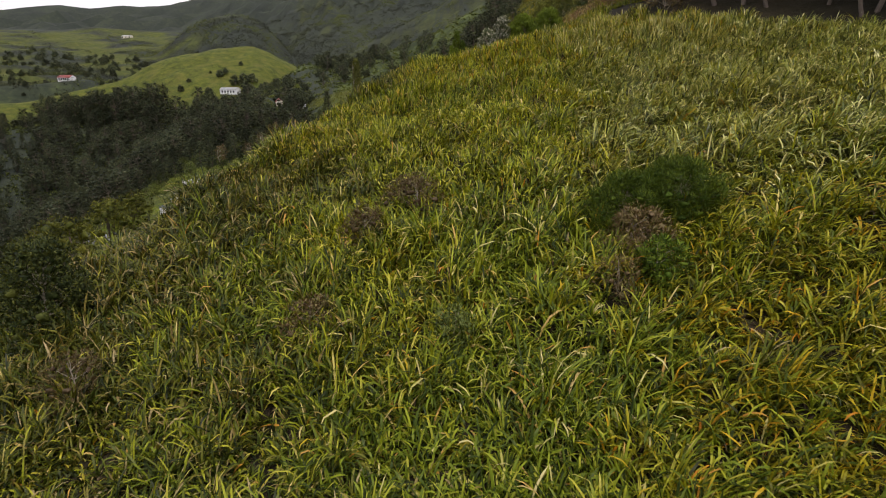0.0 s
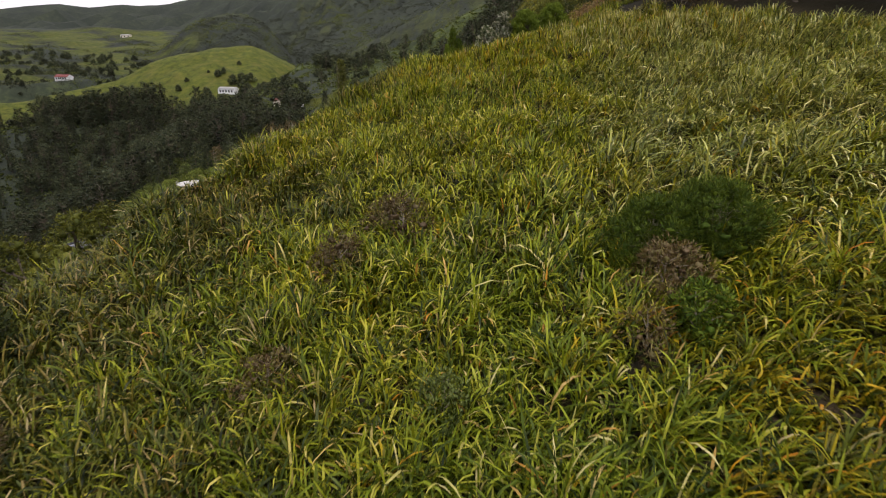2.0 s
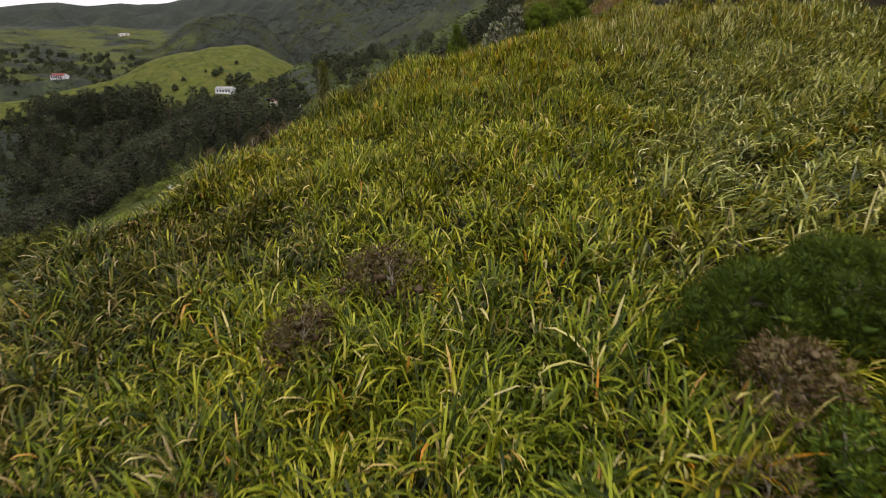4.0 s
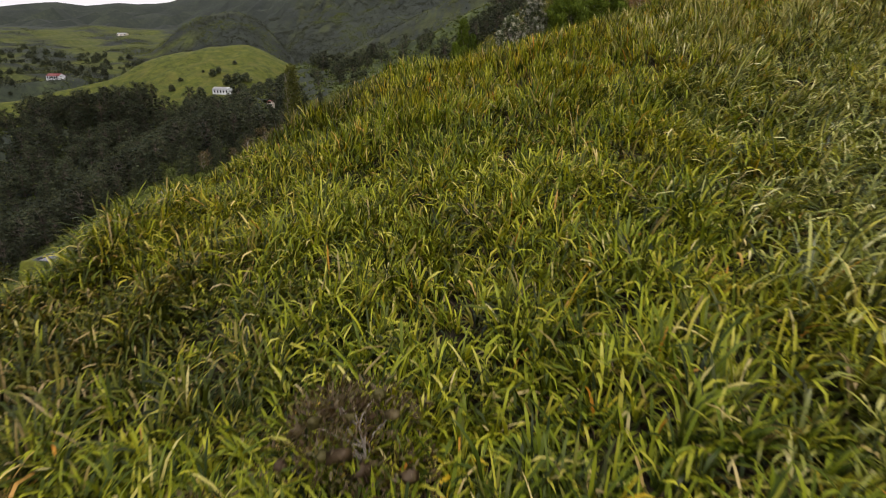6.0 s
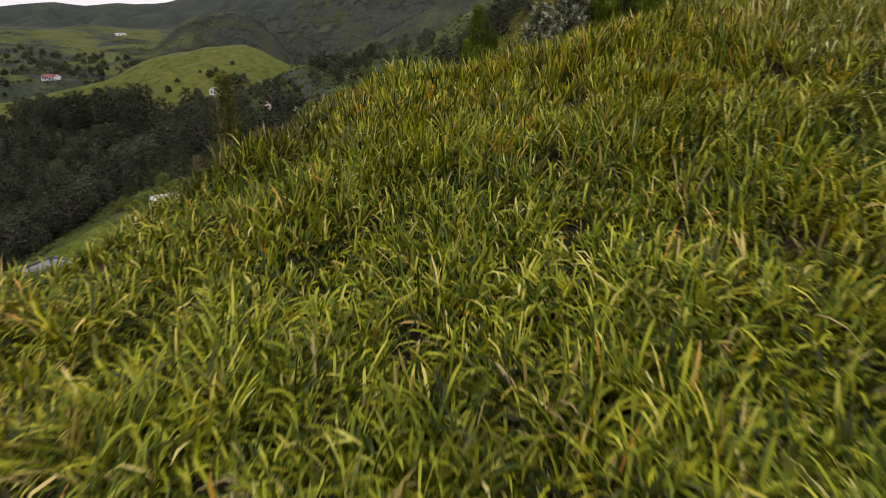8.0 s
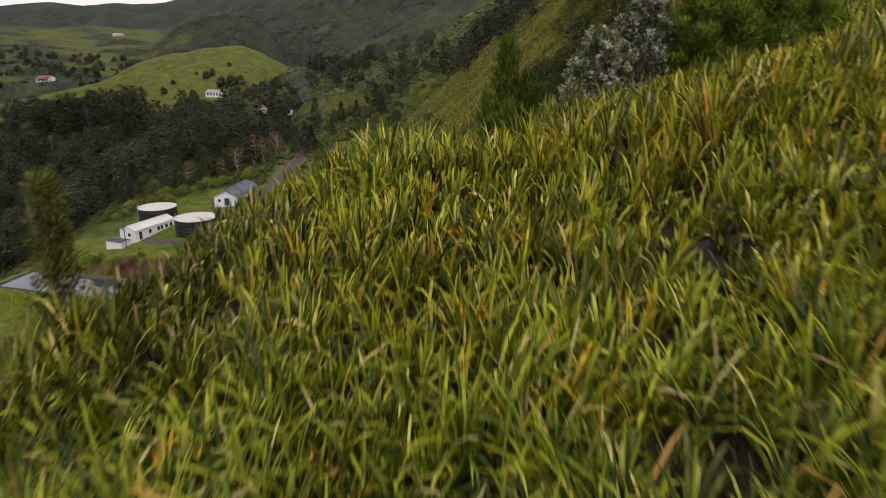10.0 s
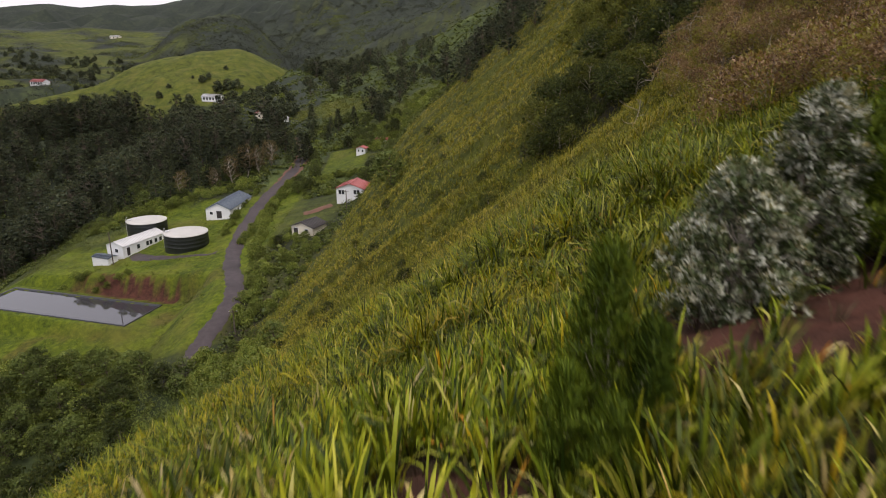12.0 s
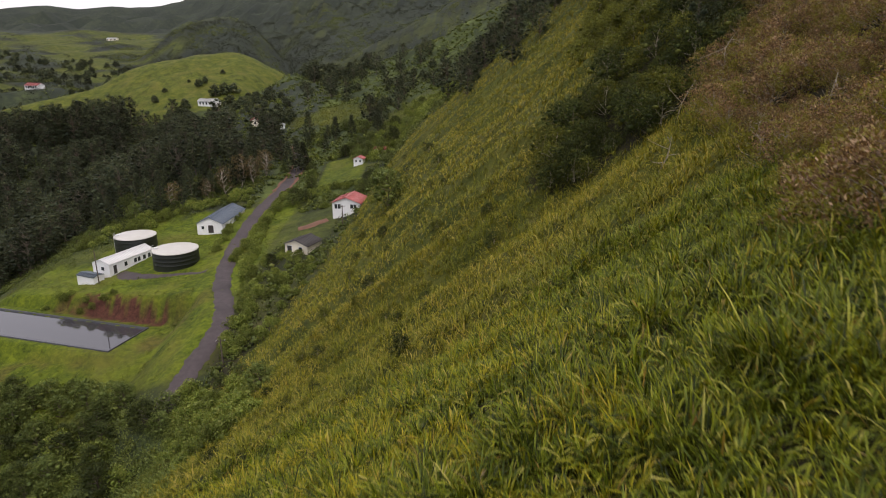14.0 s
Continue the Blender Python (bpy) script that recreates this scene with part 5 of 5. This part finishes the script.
gabled("long_shed", "long white shed with a white sheet roof", -82.4, 204.2, z_at(-81, 201) + 0.1, -19.8, 14.5, 5.4, 2.7, 1.0, WHITE, WHITE_ROOF,
       [("right", v, 1.5, 0.9, 1.1, "window") for v in (-2.2, 0.9, 2.1, 3.9, 5.6)] + [("right", -5.6, 1.1, 1.0, 2.1, "door"), ("front", 0.6, 1.5, 0.9, 0.9, "window")], over=0.15)
gabled("pump_house", "small white hut with a blue-grey roof", -86.6, 195.3, z_at(-86, 194.5), 68, 5.6, 3.0, 1.9, 0.35, WHITE, GREY_ROOF, [("right", 1.2, 0.9, 0.8, 1.7, "door")], over=0.15)
gabled("barn", "white barn with a slate-blue sheet roof", -66.0, 231.5, z_at(-65, 226), -3, 18.0, 7.4, 2.7, 1.7, WHITE, GREY_ROOF,
       [("front", 0.3, 1.1, 1.5, 2.2, "door"), ("front", -2.0, 1.5, 0.8, 0.8, "window"), ("right", -3, 1.5, 0.9, 0.8, "window"), ("right", 3, 1.5, 0.9, 0.8, "window")], over=0.25)
gabled("red_roofed_house", "white cottage with a faded red roof", -25.6, 217.2, z_at(-26, 214) + 1.0, -8, 8.0, 7.6, 2.5, 1.4, WHITE, RED_ROOF,
       [("front", -1.9, 1.5, 0.75, 1.2, "window"), ("front", -2.8, 1.5, 0.75, 1.2, "window"), ("front", 1.5, 1.6, 0.75, 1.1, "window"), ("front", 2.4, 1.6, 0.75, 1.1, "window"), ("front", 1.6, -1.2, 0.8, 1.0, "window"), ("left", -1.5, 1.4, 0.9, 1.1, "window")], foot=4.5)
gabled("brown_roofed_cottage", "cream cottage with a dark brown roof", -33.6, 193.4, z_at(-35, 190) + 0.3, -22, 6.0, 6.2, 2.3, 1.1, CREAM, BROWN_ROOF, [("front", -1.8, 1.1, 1.2, 1.7, "door"), ("front", 1.2, 1.4, 0.9, 0.9, "window")], foot=4)
gabled("small_red_hut", "small white hut with a red roof", -28.6, 262, z_at(-28.6, 260) + 0.3, -12, 3.0, 3.2, 1.9, 0.6, WHITE, RED_ROOF, [("front", -0.7, 1.1, 0.5, 0.7, "window"), ("front", 0.7, 1.1, 0.5, 0.7, "window")])
gabled("red_roofed_shed", "low shed with a red roof behind bushes", -22.4, 273, z_at(-21.5, 271) - 0.3, 75, 4.0, 2.8, 1.5, 0.6, WHITE, RED_ROOF, [("left", 0, 0.9, 0.6, 0.7, "window")])
gabled("far_white_house", "long white house below a pasture hill", -165.5, 507, z_at(-165, 505) + 0.2, 75, 14, 7, 3.0, 1.6, WHITE, WHITE_ROOF, [("left", v, 1.6, 1.3, 1.7, "window") for v in (-5, -2.5, 0, 2.5, 5)])
gabled("far_red_roofed_house", "distant white house with a red roof", -343, 597, z_at(-343, 595) + 0.6, 70, 15, 7, 3.2, 2.0, WHITE, RED_ROOF, [("left", v, 1.9, 1.6, 1.8, "window") for v in (-5.4, -2.7, 0, 2.7, 5.4)], foot=6)
gabled("far_farm_building", "distant pale farm building on a hillside", -500, 1057, z_at(-500, 1055) + 0.5, 80, 15, 8, 3.4, 1.5, CREAM, WHITE_ROOF, [("left", v, 1.9, 1.6, 1.8, "window") for v in (-6, 0, 6)], foot=6)
gabled("pink_hut", "small pink-roofed hut among trees", -88.6, 350, z_at(-88.6, 350) + 0.5, 20, 4, 3.4, 2.4, 1.0, CREAM, RED_ROOF, [("front", 0, 1.2, 0.8, 1.0, "window")], foot=5)
gabled("white_hut", "small white hut among trees", -73.5, 341, z_at(-73.5, 341) + 0.2, 10, 2.4, 2.0, 1.6, 0.5, WHITE, WHITE_ROOF, [("front", 0, 1.2, 0.7, 1.0, "window")], foot=5)


def water_tank(x, y, r, h, turn):
    ob = thing("water_tank", pose(x, y, z_at(x, y) + 0.1, 0, 0, turn), "round dark steel water tank with a pale cover", "water tank", "water tanks in the field")
    n = 48
    ang = np.arange(n) * 2 * np.pi / n

    def lathe(name, prof, material, smooth=False):
        v = np.array([(pr * np.cos(a), pr * np.sin(a), pz) for pr, pz in prof for a in ang])
        f = np.array([(k * n + j, k * n + (j + 1) % n, (k + 1) * n + (j + 1) % n, (k + 1) * n + j) for k in range(len(prof) - 1) for j in range(n)])
        return mesh_of(name, v, [f], material, smooth)

    rings = 4
    for k in range(rings):
        z0, z1 = -1.5 if k == 0 else k * h / rings, (k + 1) * h / rings
        part("wall_band", lathe("wall_band", [(r, z0), (r, z1 - 0.06), (r + 0.02, z1 - 0.05), (r + 0.02, z1)], TANK_WALL), ob)
    part("cover", lathe("cover", [(r + 0.06, h - 0.12), (r + 0.08, h + 0.02), (r - 0.3, h + 0.1), (r * 0.5, h + 0.22), (0.02, h + 0.3)], TANK_LID), ob, "pale dusty cover")
    part("hatch", box_mesh("hatch", (1.1, 0.9, 0.4), (-r + 0.9, 0, h + 0.25), WHITE_ROOF, 0.04), ob)
    rail = [tube([(-r + 0.2, s, h), (-r + 0.2, s, h + 1.0)], (0.03, 0.03), 5) for s in (-0.7, 0.7)] + [tube([(-r + 0.2, -0.7, h + 1.0), (-r + 0.2, 0.7, h + 1.0)], (0.03, 0.03), 5)]
    v, f = joined(rail)
    part("guard_rail", mesh_of("guard_rail", v, [f], WHITE_ROOF), ob)
    lad = [tube([(-r - 0.12, s, -0.5), (-r - 0.12, s, h + 0.6)], (0.03, 0.03), 5) for s in (-0.25, 0.25)] + [tube([(-r - 0.12, -0.25, q), (-r - 0.12, 0.25, q)], (0.02, 0.02), 5) for q in np.arange(0.2, h, 0.35)]
    v, f = joined(lad)
    part("ladder", mesh_of("ladder", v, [f], WHITE_ROOF), ob)
    return ob


water_tank(-84.4, 215.6, 5.3, 3.9, 20)
water_tank(-67.9, 201.8, 5.5, 4.0, 10)


def utility_pole(x, y, h, arms=True):
    ob = thing("utility_pole", pose(x, y, z_at(x, y), 0, 0, 15), "weathered wooden utility pole", "utility pole", "utility poles")
    v, f = tube([(0, 0, -0.8), (0, 0, h * 0.5), (0, 0, h)], (0.15, 0.13, 0.11), 8)
    part("pole", mesh_of("pole", v, [f], POLE_WOOD, True), ob)
    if arms:
        part("crossarm", box_mesh("crossarm", (1.6, 0.1, 0.12), (0, 0.14, h - 0.4), POLE_WOOD, 0.01), ob)
        for s in (-0.7, 0.0, 0.7):
            v, f = tube([(s, 0.14, h - 0.34), (s, 0.14, h - 0.14)], (0.05, 0.04), 6)
            part("insulator", mesh_of("insulator", v, [f], WHITE), ob)
    return ob


utility_pole(-38.6, 148.5, 5.0)
utility_pole(-83.2, 192.6, 8.5, False)
utility_pole(-26.0, 205.5, 5.5)

# driveway in the field, and the bare yard by the cottage
for nm, lab, pts, wid in (("driveway", "dark gravel track across the grass", [(-57, 193), (-63, 194.2), (-70, 194.2), (-77, 195.5), (-80.5, 198.5)], (0.7, 0.7, 1.0, 2.4, 1.4)), ("yard", "bare earth yard beside a cottage", [(-39, 212), (-35, 213), (-31.5, 214.5)], (1.6, 2.2, 1.6))):
    line = spline(pts, 6)
    wd = np.interp(np.linspace(0, 1, len(line)), np.linspace(0, 1, len(wid)), wid)
    tg = np.gradient(line, axis=0)
    nr = np.c_[-tg[:, 1], tg[:, 0]] / np.linalg.norm(tg, axis=1)[:, None]
    rows_ = []
    for s in (-1, -0.5, 0, 0.5, 1):
        p = line + nr * (wd * s)[:, None]
        rows_.append(np.c_[p, land(p[:, 0], p[:, 1]) + (0.09 if abs(s) < 1 else 0.0)])
    v = np.stack(rows_, 1).reshape(-1, 3)
    ii = (np.arange(len(line) - 1)[:, None] * 5 + np.arange(4)).ravel()
    tagged(new(nm, mesh_of(nm, v, [np.c_[ii, ii + 5, ii + 6, ii + 1]], ASPHALT if nm == "driveway" else SOIL, True)), lab, nm, kind="structure")
